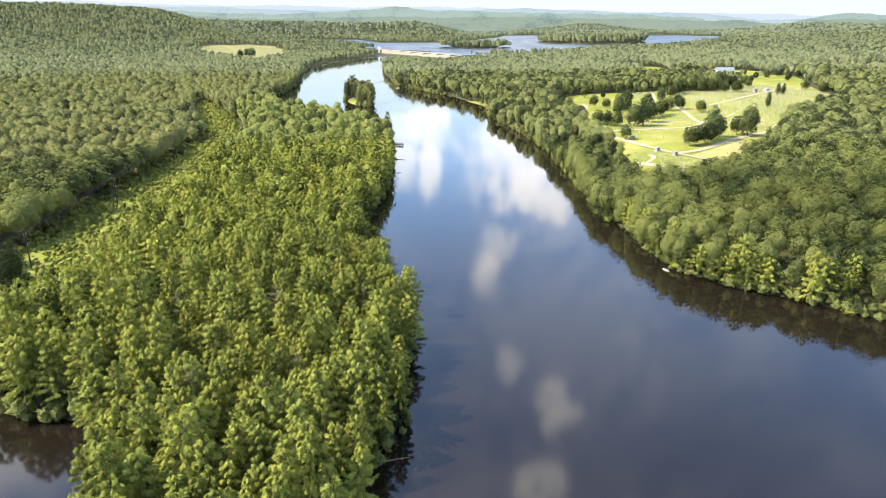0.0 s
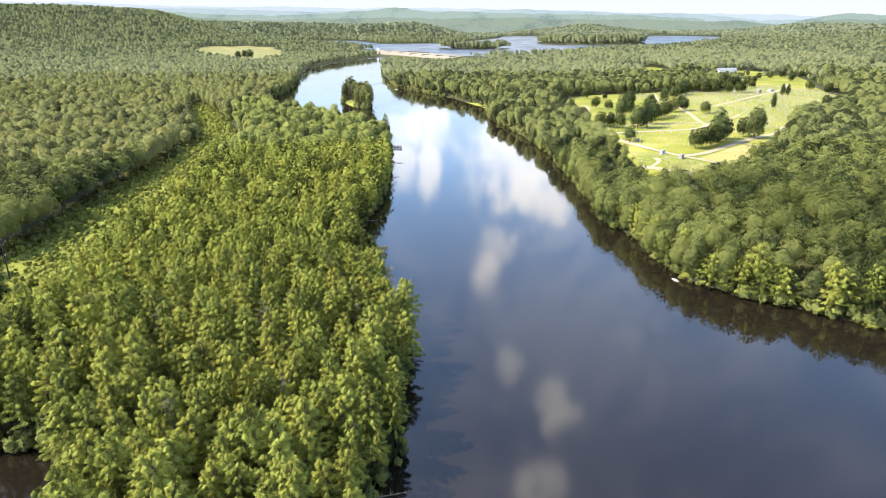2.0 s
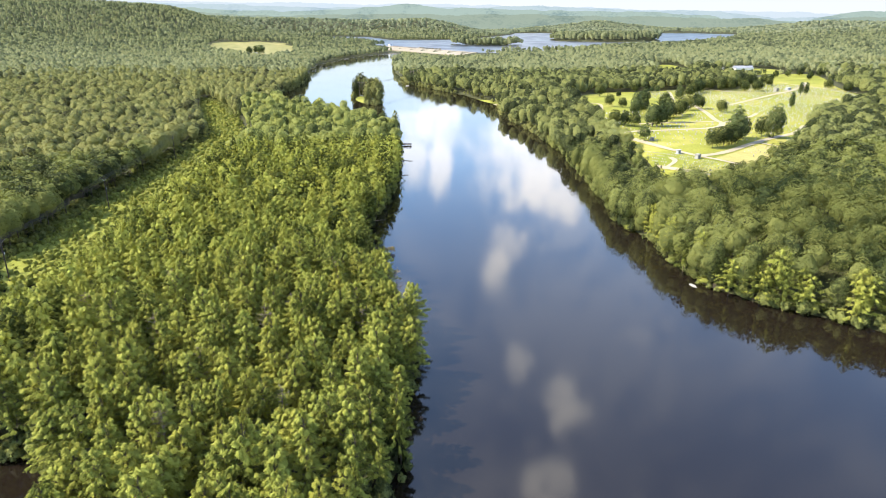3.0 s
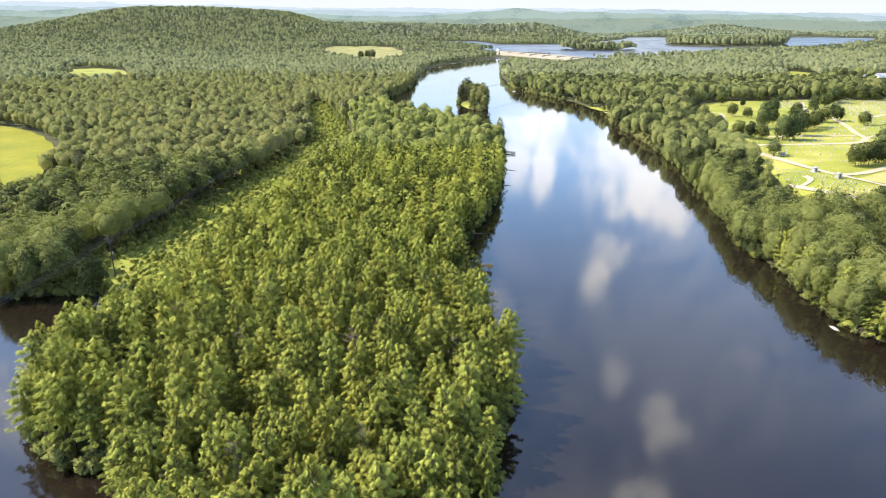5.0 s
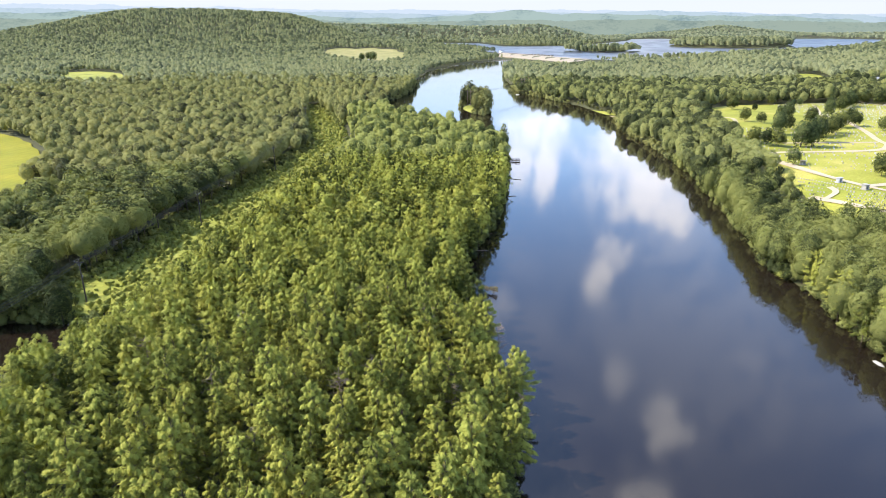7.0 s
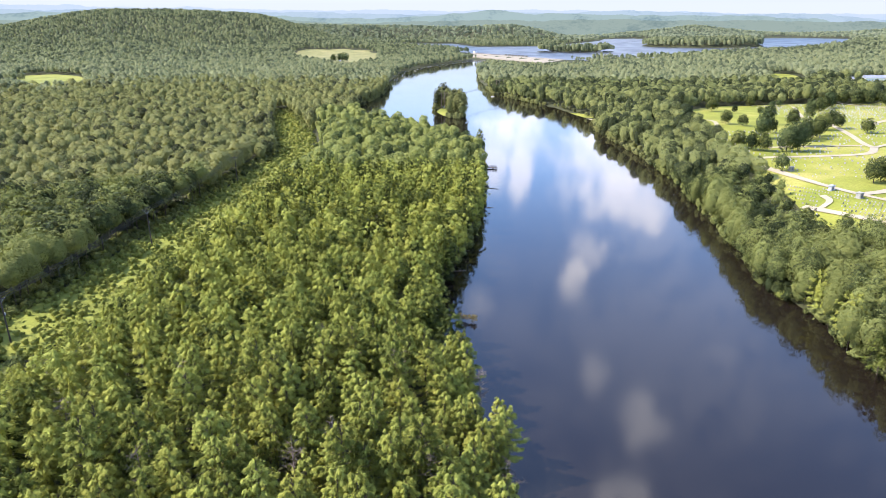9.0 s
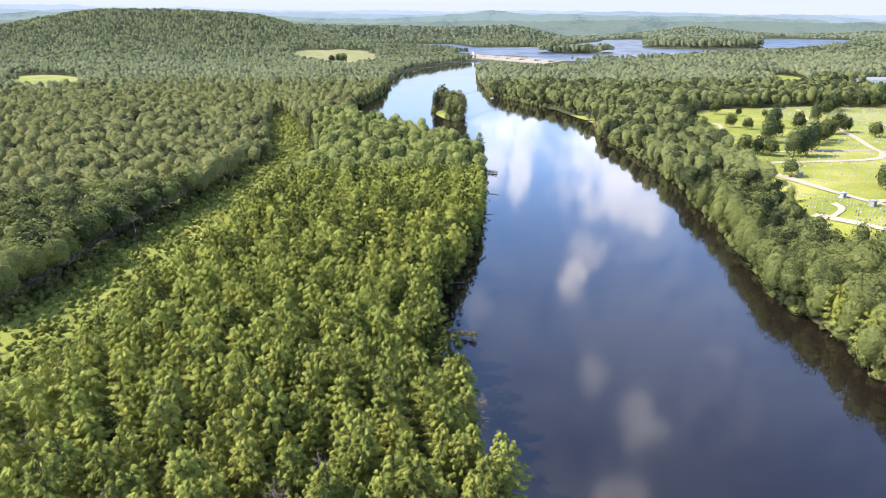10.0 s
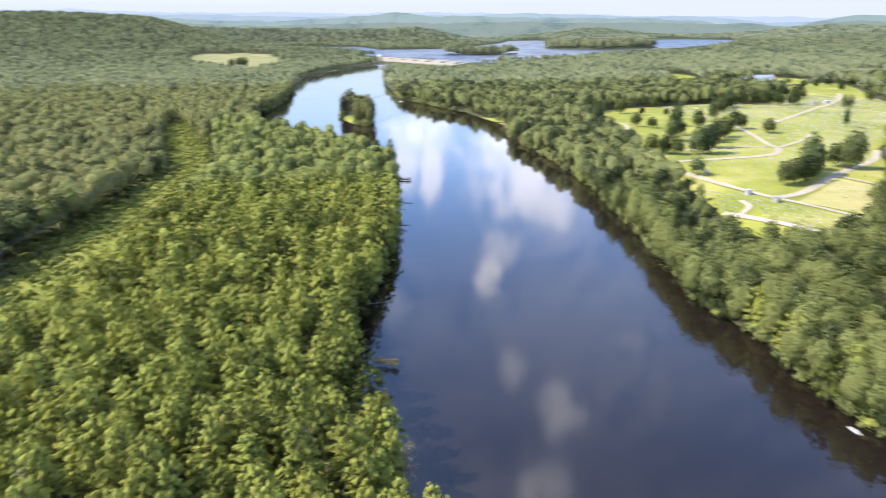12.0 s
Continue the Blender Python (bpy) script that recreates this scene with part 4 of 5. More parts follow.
    woods("bank_shrubs", rim[r < 480], bush, [LEAF_ROUND], "leafy shrubs hanging over the water's edge", 31, "shrubs")
    woods("far_bank_shrubs", rim[r >= 480], lod("dome", (4, 6, 1.7, 6, 2, 0.42), 6, 520, 6.0, 3.4, False, 0.5), [LEAF_WOOD], "leafy shrubs along the far shore", 32, "shrubs")
    side = spots_in(18, -620, 520, -420, 420, 15, 3.0)
    side = side[~in_view(side, 5)]
    woods("side_woods", side, lod("dome", (7, 8, 3.0, 8, 3), 6, 480, 18.0, 9.0, False, 0.44), [LEAF_WOOD], "green woods round the lower river", 29)


build_woods()


# ---- far ridges ----
def ridge(name, dist, azs, els, mat, label, seed):
    """A long far hill: a wooded crest line with slopes to both sides."""
    rng = np.random.default_rng(seed)
    a = np.linspace(azs[0], azs[-1], 1500)
    e = np.interp(a, azs, els)
    ph = rng.uniform(0, 6.28, 9)
    soft = np.convolve(np.pad(e, 8, mode='edge'), np.hanning(17) / np.hanning(17).sum(), 'valid')
    soft = soft + sum(0.04 / (k + 1) * np.sin(a * (0.5 + 0.9 * k) + ph[k]) for k in range(9))
    z = 93 + dist * np.tan(np.radians(soft))
    A = np.radians(a)
    rows = []
    for i, f in enumerate((0.0, 0.3, 0.5, 0.68, 0.82, 0.93, 1.0, 0.8)):
        d = dist + (-240 + i * 40 if i < 7 else 60)
        wave = 1 + 0.1 * np.sin(a * 0.8 + i * 0.9 + ph[i]) * (0 < i < 6)
        tree = rng.uniform(0, 3.5, len(a)) * (i > 0)
        rows.append(np.stack([d * np.sin(A), 45 + d * np.cos(A), np.maximum(0, z * f * wave) + tree - (5 if i == 0 else 3)], -1))
    g = np.stack(rows)
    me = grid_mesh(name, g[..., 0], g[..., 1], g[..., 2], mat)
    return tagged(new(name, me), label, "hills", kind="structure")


AZ = [-75, -52, -45, -41, -36, -32, -26, -21, -17, -14, -9, -6.2, -3.5, 1.2, 4.5, 5.9, 10, 14, 18.6, 19.6, 21.5, 23, 24.5, 26, 27, 28.6, 30.4, 34, 50]
# backdrop hills: the haze of distance is painted into colours that glow
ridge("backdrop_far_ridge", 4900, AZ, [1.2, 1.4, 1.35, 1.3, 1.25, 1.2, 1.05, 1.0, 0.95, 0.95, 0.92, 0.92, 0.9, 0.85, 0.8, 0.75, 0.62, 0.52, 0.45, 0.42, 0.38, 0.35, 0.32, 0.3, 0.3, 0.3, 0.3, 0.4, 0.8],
      glow_material("ridge_far", (0.37, 0.435, 0.48), (0.40, 0.45, 0.485), 0.79), "pale blue hazy hills on the horizon", 1)
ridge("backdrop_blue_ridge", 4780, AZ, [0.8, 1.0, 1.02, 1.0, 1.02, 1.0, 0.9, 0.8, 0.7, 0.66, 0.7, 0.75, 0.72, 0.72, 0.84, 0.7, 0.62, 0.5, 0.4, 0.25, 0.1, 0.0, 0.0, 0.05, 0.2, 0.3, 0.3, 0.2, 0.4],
      glow_material("ridge_blue", (0.25, 0.32, 0.355), (0.325, 0.39, 0.405), 0.79), "blue hazy wooded hills", 5)
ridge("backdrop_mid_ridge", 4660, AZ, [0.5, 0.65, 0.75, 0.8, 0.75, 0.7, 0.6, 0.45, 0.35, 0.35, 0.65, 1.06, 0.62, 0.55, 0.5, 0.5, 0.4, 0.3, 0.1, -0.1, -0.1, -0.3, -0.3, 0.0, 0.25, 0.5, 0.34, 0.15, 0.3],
      glow_material("ridge_mid", (0.15, 0.21, 0.205), (0.255, 0.32, 0.28), 0.79), "hazy blue-green wooded hills", 2)
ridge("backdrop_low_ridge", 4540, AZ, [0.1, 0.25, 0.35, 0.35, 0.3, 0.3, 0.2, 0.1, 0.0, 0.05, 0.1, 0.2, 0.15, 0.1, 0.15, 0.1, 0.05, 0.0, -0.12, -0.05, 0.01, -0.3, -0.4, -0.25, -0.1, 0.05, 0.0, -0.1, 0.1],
      glow_material("ridge_low", (0.13, 0.175, 0.155), (0.215, 0.26, 0.205), 0.79), "blue-green wooded hills past the lake", 3)


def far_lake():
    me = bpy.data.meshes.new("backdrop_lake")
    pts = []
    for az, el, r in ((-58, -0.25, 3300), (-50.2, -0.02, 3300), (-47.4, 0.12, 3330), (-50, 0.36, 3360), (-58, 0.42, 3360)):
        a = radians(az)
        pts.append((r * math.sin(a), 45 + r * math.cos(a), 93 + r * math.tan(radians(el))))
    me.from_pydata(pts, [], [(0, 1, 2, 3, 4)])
    # the pale sheen of far water is put into an emission colour
    me.materials.append(glow_material("lake_far_glow", (0.50, 0.52, 0.54), (0.54, 0.55, 0.56), 0.79))
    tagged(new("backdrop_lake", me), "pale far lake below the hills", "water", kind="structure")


far_lake()


# ---- power line ----
def pole_thing(x, y, tall, arm, turn, label):
    root = new("power_pole")
    bm = bmesh.new()
    tube(bm, (0, 0, -1), (0, 0, tall), 0.26, 0.17, 10)
    part("pole", bm, POLE, root)
    bm = bmesh.new()
    box(bm, -arm / 2, -0.1, tall - 1.1, arm / 2, 0.1, tall - 0.86, 0.02)
    cross = part("crossarm", bm, POLE, root)
    for k in (-1, 1):
        bm = bmesh.new()
        tube(bm, (k * arm * 0.3, 0, tall - 1.05), (0, 0, tall - 2.4), 0.05, 0.05, 5)
        part("brace", bm, STEEL, root)
    for k in (-0.46, 0, 0.46):
        bm = bmesh.new()
        for j in range(3):
            tube(bm, (k * arm, 0, tall - 0.86 + j * 0.16), (k * arm, 0, tall - 0.74 + j * 0.16), 0.11, 0.07, 8)
        part("insulator", bm, GRANITE_PALE, cross)
    bm = bmesh.new()
    box(bm, -0.22, 0.2, tall * 0.62, 0.22, 0.62, tall * 0.62 + 0.8, 0.08)
    part("pole_box", bm, STEEL, root, "small pale metal box")
    root.matrix_basis = pose(x, y, height(x, y) + 0.1, 0, 0, turn)
    return tagged(root, label, "power pole", "poles of the power line")


POLES = [(-152, 128, 17.0), (-162, 218, 17.0), (-176, 309, 17.0), (-194, 422, 17.0), (-260, 619, 17.0)]
for i, (x, y, tall) in enumerate(POLES):
    a, b = POLES[max(0, i - 1)], POLES[min(len(POLES) - 1, i + 1)]
    if i:
        pole_thing(x, y, tall, 3.4, math.degrees(math.atan2(b[1] - a[1], b[0] - a[0])) - 90, "dark wooden power pole with a crossarm in the clearing")


def wire(name, a, b, sag, label, r=0.075):
    a, b = Vector(a), Vector(b)
    bm = bmesh.new()
    prev = None
    side = (b - a).cross(Vector((0, 0, 1))).normalized()
    for i in range(15):
        t = i / 14
        p = a.lerp(b, t) - Vector((0, 0, sag * 4 * t * (1 - t)))
        ring = [bm.verts.new(p + v * r) for v in (side, Vector((0, 0, 1)), -side, Vector((0, 0, -1)))]
        if prev:
            for k in range(4):
                bm.faces.new((prev[k], prev[(k + 1) % 4], ring[(k + 1) % 4], ring[k]))
        prev = ring
    ob = part(name, bm, WIRE)
    return tagged(ob, label, "cable", "cables of the power line")


for (x0, y0, h0), (x1, y1, h1) in zip(POLES, POLES[1:]):
    d = Vector((x1 - x0, y1 - y0, 0)).normalized()
    n = Vector((-d.y, d.x, 0))
    z0, z1 = height(x0, y0) if y0 > 200 else 1.2, height(x1, y1)
    for k in (-1.56, 0, 1.56):
        wire("power_cable", Vector((x0, y0, z0 + h0 - 0.3)) + n * k, Vector((x1, y1, z1 + h1 - 0.3)) + n * k, 1.6, "sagging dark cable between the wooden poles")


def h_frame(x, y, tall, gap, turn):
    root = new("pylon")
    for k in (-gap / 2, gap / 2):
        bm = bmesh.new()
        tube(bm, (k, 0, -1), (k, 0, tall), 0.3, 0.22, 8)
        part("pole", bm, DEAD, root)
    bm = bmesh.new()
    box(bm, -gap * 1.1, -0.15, tall - 2.4, gap * 1.1, 0.15, tall - 2.05, 0.03)
    part("crossarm", bm, DEAD, root)
    bm = bmesh.new()
    tube(bm, (-gap / 2, 0, tall * 0.45), (gap / 2, 0, tall * 0.75), 0.08, 0.08, 5)
    tube(bm, (gap / 2, 0, tall * 0.45), (-gap / 2, 0, tall * 0.75), 0.08, 0.08, 5)
    part("cross_brace", bm, DEAD, root)
    root.matrix_basis = pose(x, y, height(x, y), 0, 0, turn)
    return tagged(root, "grey weathered two-legged pylon beside the water", "pylon", "pylons over the river")


H1, H2, H3, H4 = (-129, 784, 19.0), (-93, 960, 19.0), (-136, 787, 19.0), (-84, 962, 19.0)
for x, y, tall in (H1, H3, H2, H4):
    h_frame(x, y, tall, 3.6, 0 if y < 900 else -8)
for k in (-3, 0, 3):
    za, zb = height(*H1[:2]), height(*H2[:2])
    wire("power_cable", (H1[0] + k, H1[1], za + 16.4), (H2[0] + k, H2[1], zb + 16.4), 3.0, "sagging dark cable over the water", 0.06)

# ---- clearing growth, dead trees, leaning tree ----
def clearing_growth():
    rng = np.random.default_rng(41)
    x, y = scatter(-390, -140, 200, 840, 2.0, rng)
    p = np.array(CLEARING)
    rim = ~inside(p, x, y) & (edge_distance(p, x, y) < 12) & ~is_point(x, y) & (shore(x, y)[0] > 0.5) & (rng.uniform(0, 1, len(x)) < 0.7)
    e = np.stack([x[rim], y[rim], land(x[rim], y[rim]) + 0.1, rng.uniform(0.5, 1.5, rim.sum())], -1)
    woods("edge_brush", e, lod("dome", (4, 26, 0.8, 5, 2, 0.42), 6, 640, 3.2, 2.2, False, 0.5), [LEAF_ROUND], "dark green brush along the edge of the clearing", 44, "shrubs")
    thicket = np.sin(x * 0.31 + 1.7 * np.sin(y * 0.11)) + np.sin(y * 0.23 + x * 0.17)
    ok = (inside(p, x, y) | (edge_distance(p, x, y) < 5)) & (rng.uniform(0, 1, len(x)) < 0.72 + 0.2 * thicket)
    x, y = x[ok], y[ok]
    d, _ = shore(x, y)
    x, y = x[d > 0.5], y[d > 0.5]
    s = np.stack([x, y, land(x, y) + 0.4, rng.uniform(0.4, 1.3, len(x)) ** 1.3], -1)
    near = y < 460
    woods("clearing_shrubs", s[near], lod("dome", (5, 30, 0.55, 6, 2, 0.42), 6, 600, 2.5, 1.5, False, 0.5), [LEAF_SHRUB], "low yellow-green brush under the power line", 42, "shrubs")
    woods("far_clearing_shrubs", s[~near], lod("dome", (5, 14, 0.8, 6, 2, 0.42), 6, 620, 2.4, 1.7, False, 0.5), [LEAF_SHRUB], "low yellow-green brush along the far clearing", 43, "shrubs")


clearing_growth()


def dead_tree(x, y, tall, seed):
    rng = random.Random(seed)
    root = new("dead_tree")
    bm = bmesh.new()
    tube(bm, (0, 0, -0.5), (0.2, 0.1, tall), 0.2, 0.05, 7)
    part("trunk", bm, DEAD, root)
    for i in range(26):
        z = tall * rng.uniform(0.45, 0.97)
        a = rng.uniform(0, 6.28)
        r = rng.uniform(1.8, 4.2) * (1.2 - z / tall * 0.7)
        tip = Vector((math.cos(a) * r, math.sin(a) * r, z + r * rng.uniform(0.05, 0.5)))
        bm = bmesh.new()
        tube(bm, (0, 0, z), tip, 0.07, 0.02, 4)
        for k in range(7):
            t = rng.uniform(0.35, 1)
            q = Vector((0, 0, z)).lerp(tip, t)
            tube(bm, q, q + Vector((rng.uniform(-.9, .9), rng.uniform(-.9, .9), rng.uniform(-.25, .6))), 0.03, 0.01, 3)
        part("bare_limb", bm, DEAD, root)
    root.matrix_basis = pose(x, y, height(x, y), rng.uniform(-4, 4), rng.uniform(-4, 4), rng.uniform(0, 360))
    return tagged(root, "grey leafless dead tree standing among green ones", "dead tree", "dead trees on the point")


for i, (x, y, t) in enumerate([(-52, 168, 18.5), (-47, 175, 17.5), (-26, 170, 17), (-60, 142, 18), (-78, 160, 18.5), (-40, 205, 18), (-36, 128, 17.5), (-88, 190, 18), (-64, 215, 18), (-104, 172, 17.5), (-20, 205, 16), (-56, 118, 18), (-12, 178, 12)]):
    dead_tree(x, y, t, 70 + i)


def leaning_tree(x, y):
    """A half-fallen tree that reaches out over the water."""
    root = new("leaning_tree")
    bm = bmesh.new()
    tube(bm, (-9.5, 0, 0.6), (0, 0.4, 1.5), 0.26, 0.15, 7)
    tube(bm, (0, 0.4, 1.5), (6.5, 0.2, 1.3), 0.15, 0.04, 6)
    part("trunk", bm, DEAD, root)
    rng = np.random.default_rng(77)
    n = 420
    t = rng.uniform(0.15, 1.05, n)
    c = np.stack([t * 7.5, 0.3 + rng.normal(0, 0.75, n) * (1.1 - 0.4 * t), 1.2 + rng.normal(0.25, 0.5, n)], -1)
    q = leaf_quads(c, rng.normal(0, 0.6, (n, 3)) + np.array((0, 0, 1.0)), rng.normal(0, 1, (n, 3)), rng.uniform(0.35, 0.8, n))
    ob = new("foliage", quad_mesh("foliage", q, [LEAF_BROWN]))
    ob.parent = root
    root.matrix_basis = pose(x, y, 0.05, 0, 0, -8)
    return tagged(root, "half-fallen tree with browning leaves over the water", "fallen tree")


leaning_tree(-36.8, 262.0)


def snag(x, y, length, turn, z=0.0, mat=DEAD):
    rng = random.Random(int(x * 7 + y))
    root = new("driftwood")
    bm = bmesh.new()
    tube(bm, (0, 0, 0.05), (length, 0, 0.25), 0.2, 0.06, 7)
    part("stem", bm, mat, root)
    for k in range(5):
        p = Vector((length * rng.uniform(0.3, 0.95), 0, 0.18))
        bm = bmesh.new()
        tube(bm, p, p + Vector((rng.uniform(0.2, 1.2), rng.uniform(-1.4, 1.4), rng.uniform(-0.1, 0.8))), 0.06, 0.02, 5)
        part("branch", bm, mat, root)
    root.matrix_basis = pose(x, y, z, 0, 0, turn)
    return tagged(root, "bleached driftwood lying in the shallows", "driftwood", "driftwood along the banks")


snag(-13, 112.5, 6, 15)
snag(-13.5, 142, 5, -10)
snag(-45, 305, 6, 8)
snag(-46, 330, 5, -5)
snag(-46, 441.5, 6.5, -18)
snag(-43, 398, 5, 20)
snag(-54, 470, 5, -12)
snag(-63, 520, 6, 10)


def boulder(name, x, y, z, sx, sy, sz, seed, mat, label, group="", parent=None):
    rng = random.Random(seed)
    bm = bmesh.new()
    bmesh.ops.create_icosphere(bm, subdivisions=2, radius=1)
    for v in bm.verts:
        k = 1 + 0.22 * noise.noise(v.co * 1.7 + Vector((seed, 0, 0)))
        v.co = Vector((v.co.x * sx, v.co.y * sy, max(-0.5, v.co.z) * sz)) * k
    ob = part(name, bm, mat)
    ob.matrix_basis = pose(x, y, z, 0, 0, rng.uniform(0, 180))
    return tagged(ob, label, "rock", group)


boulder("pale_rock", 83.2, 234.0, 0.0, 1.9, 0.8, 0.5, 5, GRANITE_PALE, "bleached flat rock at the water's edge")
patch("gravel_spit", [(82, 236), (85, 233), (90, 231), (94, 229), (90, 236), (86, 240)], 0.15, MUD, "brown muddy spit below the bank trees", "bank", 3)


def shrub(x, y, tall, wide, mat, seed, label):
    root = new("shrub")
    rng = np.random.default_rng(seed)
    q, base, tip = crown_round(rng, 12, 26, 0.5, tall, wide)
    bm = bmesh.new()
    for i in range(0, 12, 3):
        tube(bm, (0, 0, -0.2), tip[i], 0.06, 0.02, 4)
    part("stems", bm, BARK, root)
    c = new("foliage", quad_mesh("foliage", q, [mat]))
    c.parent = root
    root.matrix_basis = pose(x, y, height(x, y), 0, 0, seed * 37)
    return tagged(root, label, "shrub", "bright shrubs along the bank")


shrub(87.5, 235.5, 2.6, 2.6, LEAF_SHRUB, 3, "yellow-green shrub beside the muddy spit")
shrub(134, 196.5, 2.4, 2.8, LEAF_SHRUB, 4, "bright yellow-green shrub at the water's edge")
shrub(121, 206.5, 3.4, 2.6, LEAF_SHRUB, 5, "bright green shrub under the bank trees")
shrub(74, 299, 2.4, 3.0, LEAF_SHRUB, 6, "bright green shrub on the river bank")


# ---- dock ----
def dock(x, y, turn):
    root = new("dock")
    for i in range(16):
        bm = bmesh.new()
        box(bm, i * 0.5, -1.1, 0.72, i * 0.5 + 0.46, 1.1, 0.79, 0.01)
        part("plank", bm, DEAD, root)
    for i in (0.3, 2.8, 5.2, 7.7):
        for k in (-1.0, 1.0):
            bm = bmesh.new()
            tube(bm, (i, k, -3), (i, k, 1.9), 0.11, 0.1, 8)
            part("post", bm, POLE, root)
    for k in (-1.0, 1.0):
        for z in (1.25, 1.8):
            bm = bmesh.new()
            box(bm, 0.3, k - 0.05, z, 7.7, k + 0.05, z + 0.12, 0.01)
            part("rail", bm, POLE, root)
        bm = bmesh.new()
        box(bm, 0, k - 0.08, 0.5, 8.0, k + 0.08, 0.7, 0.01)
        part("beam", bm, POLE, root)
    root.matrix_basis = pose(x, y, 0, 0, 0, turn)
    return tagged(root, "small weathered grey wooden dock with dark rails", "dock")


dock(-54.0, 496, -12)


# ---- dam ----
def dam():
    root = new("dam")
    d = DAM_B - DAM_A
    length, turn = d.length, math.degrees(math.atan2(d.y, d.x))
    bm = bmesh.new()
    box(bm, 0, -2.5, -2, length * 0.40, 2.5, 10.5, 0.1)
    part("west_wall", bm, CONCRETE, root)
    bm = bmesh.new()
    box(bm, length * 0.62, -2.5, -2, length, 2.5, 9.8, 0.1)
    part("east_wall", bm, CONCRETE, root)
    bm = bmesh.new()
    box(bm, 2, -3.6, 10.52, length * 0.40, 1.0, 11.6, 0.05)
    part("parapet", bm, SHADED_STEEL, root, "dark weathered parapet")
    n = 7
    for i in range(n):
        x = length * (0.40 + 0.22 * i / (n - 1))
        bm = bmesh.new()
        vs = [bm.verts.new(p) for p in ((x - 1.2, 3, -2), (x + 1.2, 3, -2), (x + 1.2, -13, -2), (x - 1.2, -13, -2), (x - 1.2, 3, 13), (x + 1.2, 3, 13), (x + 1.2, -3, 13), (x - 1.2, -3, 13))]
        for f in ((0, 1, 2, 3), (4, 7, 6, 5), (0, 4, 5, 1), (1, 5, 6, 2), (2, 6, 7, 3), (3, 7, 4, 0)):
            bm.faces.new([vs[k] for k in f])
        part("pier", bm, CONCRETE, root)
        if i < n - 1:
            w = length * 0.22 / (n - 1)
            bm = bmesh.new()
            box(bm, x + 1.2, -1.6, -2, x + w - 1.2, -0.6, 9.6, 0.05)
            part("gate", bm, SHADED_STEEL, root, "dark steel floodgate")
    bm = bmesh.new()
    vs = [bm.verts.new(p) for p in ((0, -2.6, 10.2), (length, -2.6, 9.9), (length, -56, 4.8), (0, -50, 4.8), (0, -2.6, -3), (length, -2.6, -3), (length, -56, -3), (0, -50, -3))]
    for f in ((0, 3, 2, 1), (0, 4, 7, 3), (3, 7, 6, 2), (2, 6, 5, 1), (0, 1, 5, 4), (4, 5, 6, 7)):
        bm.faces.new([vs[k] for k in f])
    part("apron", bm, CONCRETE, root, "pale sloping concrete apron")
    bm = bmesh.new()
    box(bm, 4, -4, 10.5, 13, 4, 16, 0.1)
    gate_house = part("gatehouse", bm, SIDING, root)
    bm = bmesh.new()
    box(bm, 3.5, -4.5, 16.02, 13.5, 4.5, 16.8, 0.05)
    part("roof", bm, ROOF, gate_house)
    root.matrix_basis = pose(DAM_A.x, DAM_A.y, 0, 0, 0, turn)
    return tagged(root, "long tan concrete dam with dark floodgates", "dam")


dam()


def weir():
    bm = bmesh.new()
    box(bm, -34, -2, -2, 34, 2, 1.6, 0.2)
    ob = part("weir", bm, CONCRETE)
    ob.matrix_basis = pose(-238, 1745, 0, 0, 0, 6)
    tagged(ob, "low pale concrete weir across the upper river", "weir")


weir()


def bank_rocks():
    rng = np.random.default_rng(51)
    vs, fs = [], []
    pts = [(-286, 1160), (-316, 1354), (-306, 1490), (-272, 1636), (-240, 1735), (-190, 1735)]
    for (x0, y0), (x1, y1) in zip(pts, pts[1:]):
        for _ in range(26):
            t = rng.uniform()
            c = np.array((x0 + (x1 - x0) * t + rng.normal(4, 6), y0 + (y1 - y0) * t + rng.normal(0, 6), 0.0))
            r = rng.uniform(0.5, 1.6)
            n = len(vs)
            for k in range(6):
                a = k * 1.047 + rng.uniform(-.3, .3)
                vs.append(c + np.array((math.cos(a), math.sin(a), -0.2)) * r)
            vs.append(c + np.array((rng.uniform(-.3, .3), rng.uniform(-.3, .3), rng.uniform(0.5, 0.9))) * r)
            fs += [(n + k, n + (k + 1) % 6, n + 6) for k in range(6)]
    me = bpy.data.meshes.new("bank_rocks")
    me.from_pydata([tuple(v) for v in vs], [], fs)
    me.materials.append(GRANITE_PALE)
    tagged(new("bank_rocks", me), "pale broken rocks along the rapids", "rocks", kind="stuff")


bank_rocks()
patch("grass_slope", [(-330, 1660), (-300, 1655), (-390, 1830), (-420, 1900), (-430, 1880), (-395, 1800)], 0.6, ROUGH, "bright grassy cut above the river", "grass", 20)
patch("isle_grass", ISLE_GRASS, 0.3, ROUGH, "bright grass on the little wooded island", "grass", 5)
boulder("pale_rock", -97, 934, 0.0, 5.5, 2.6, 0.9, 9, GRANITE_PALE, "pale bare rocks on the far point")


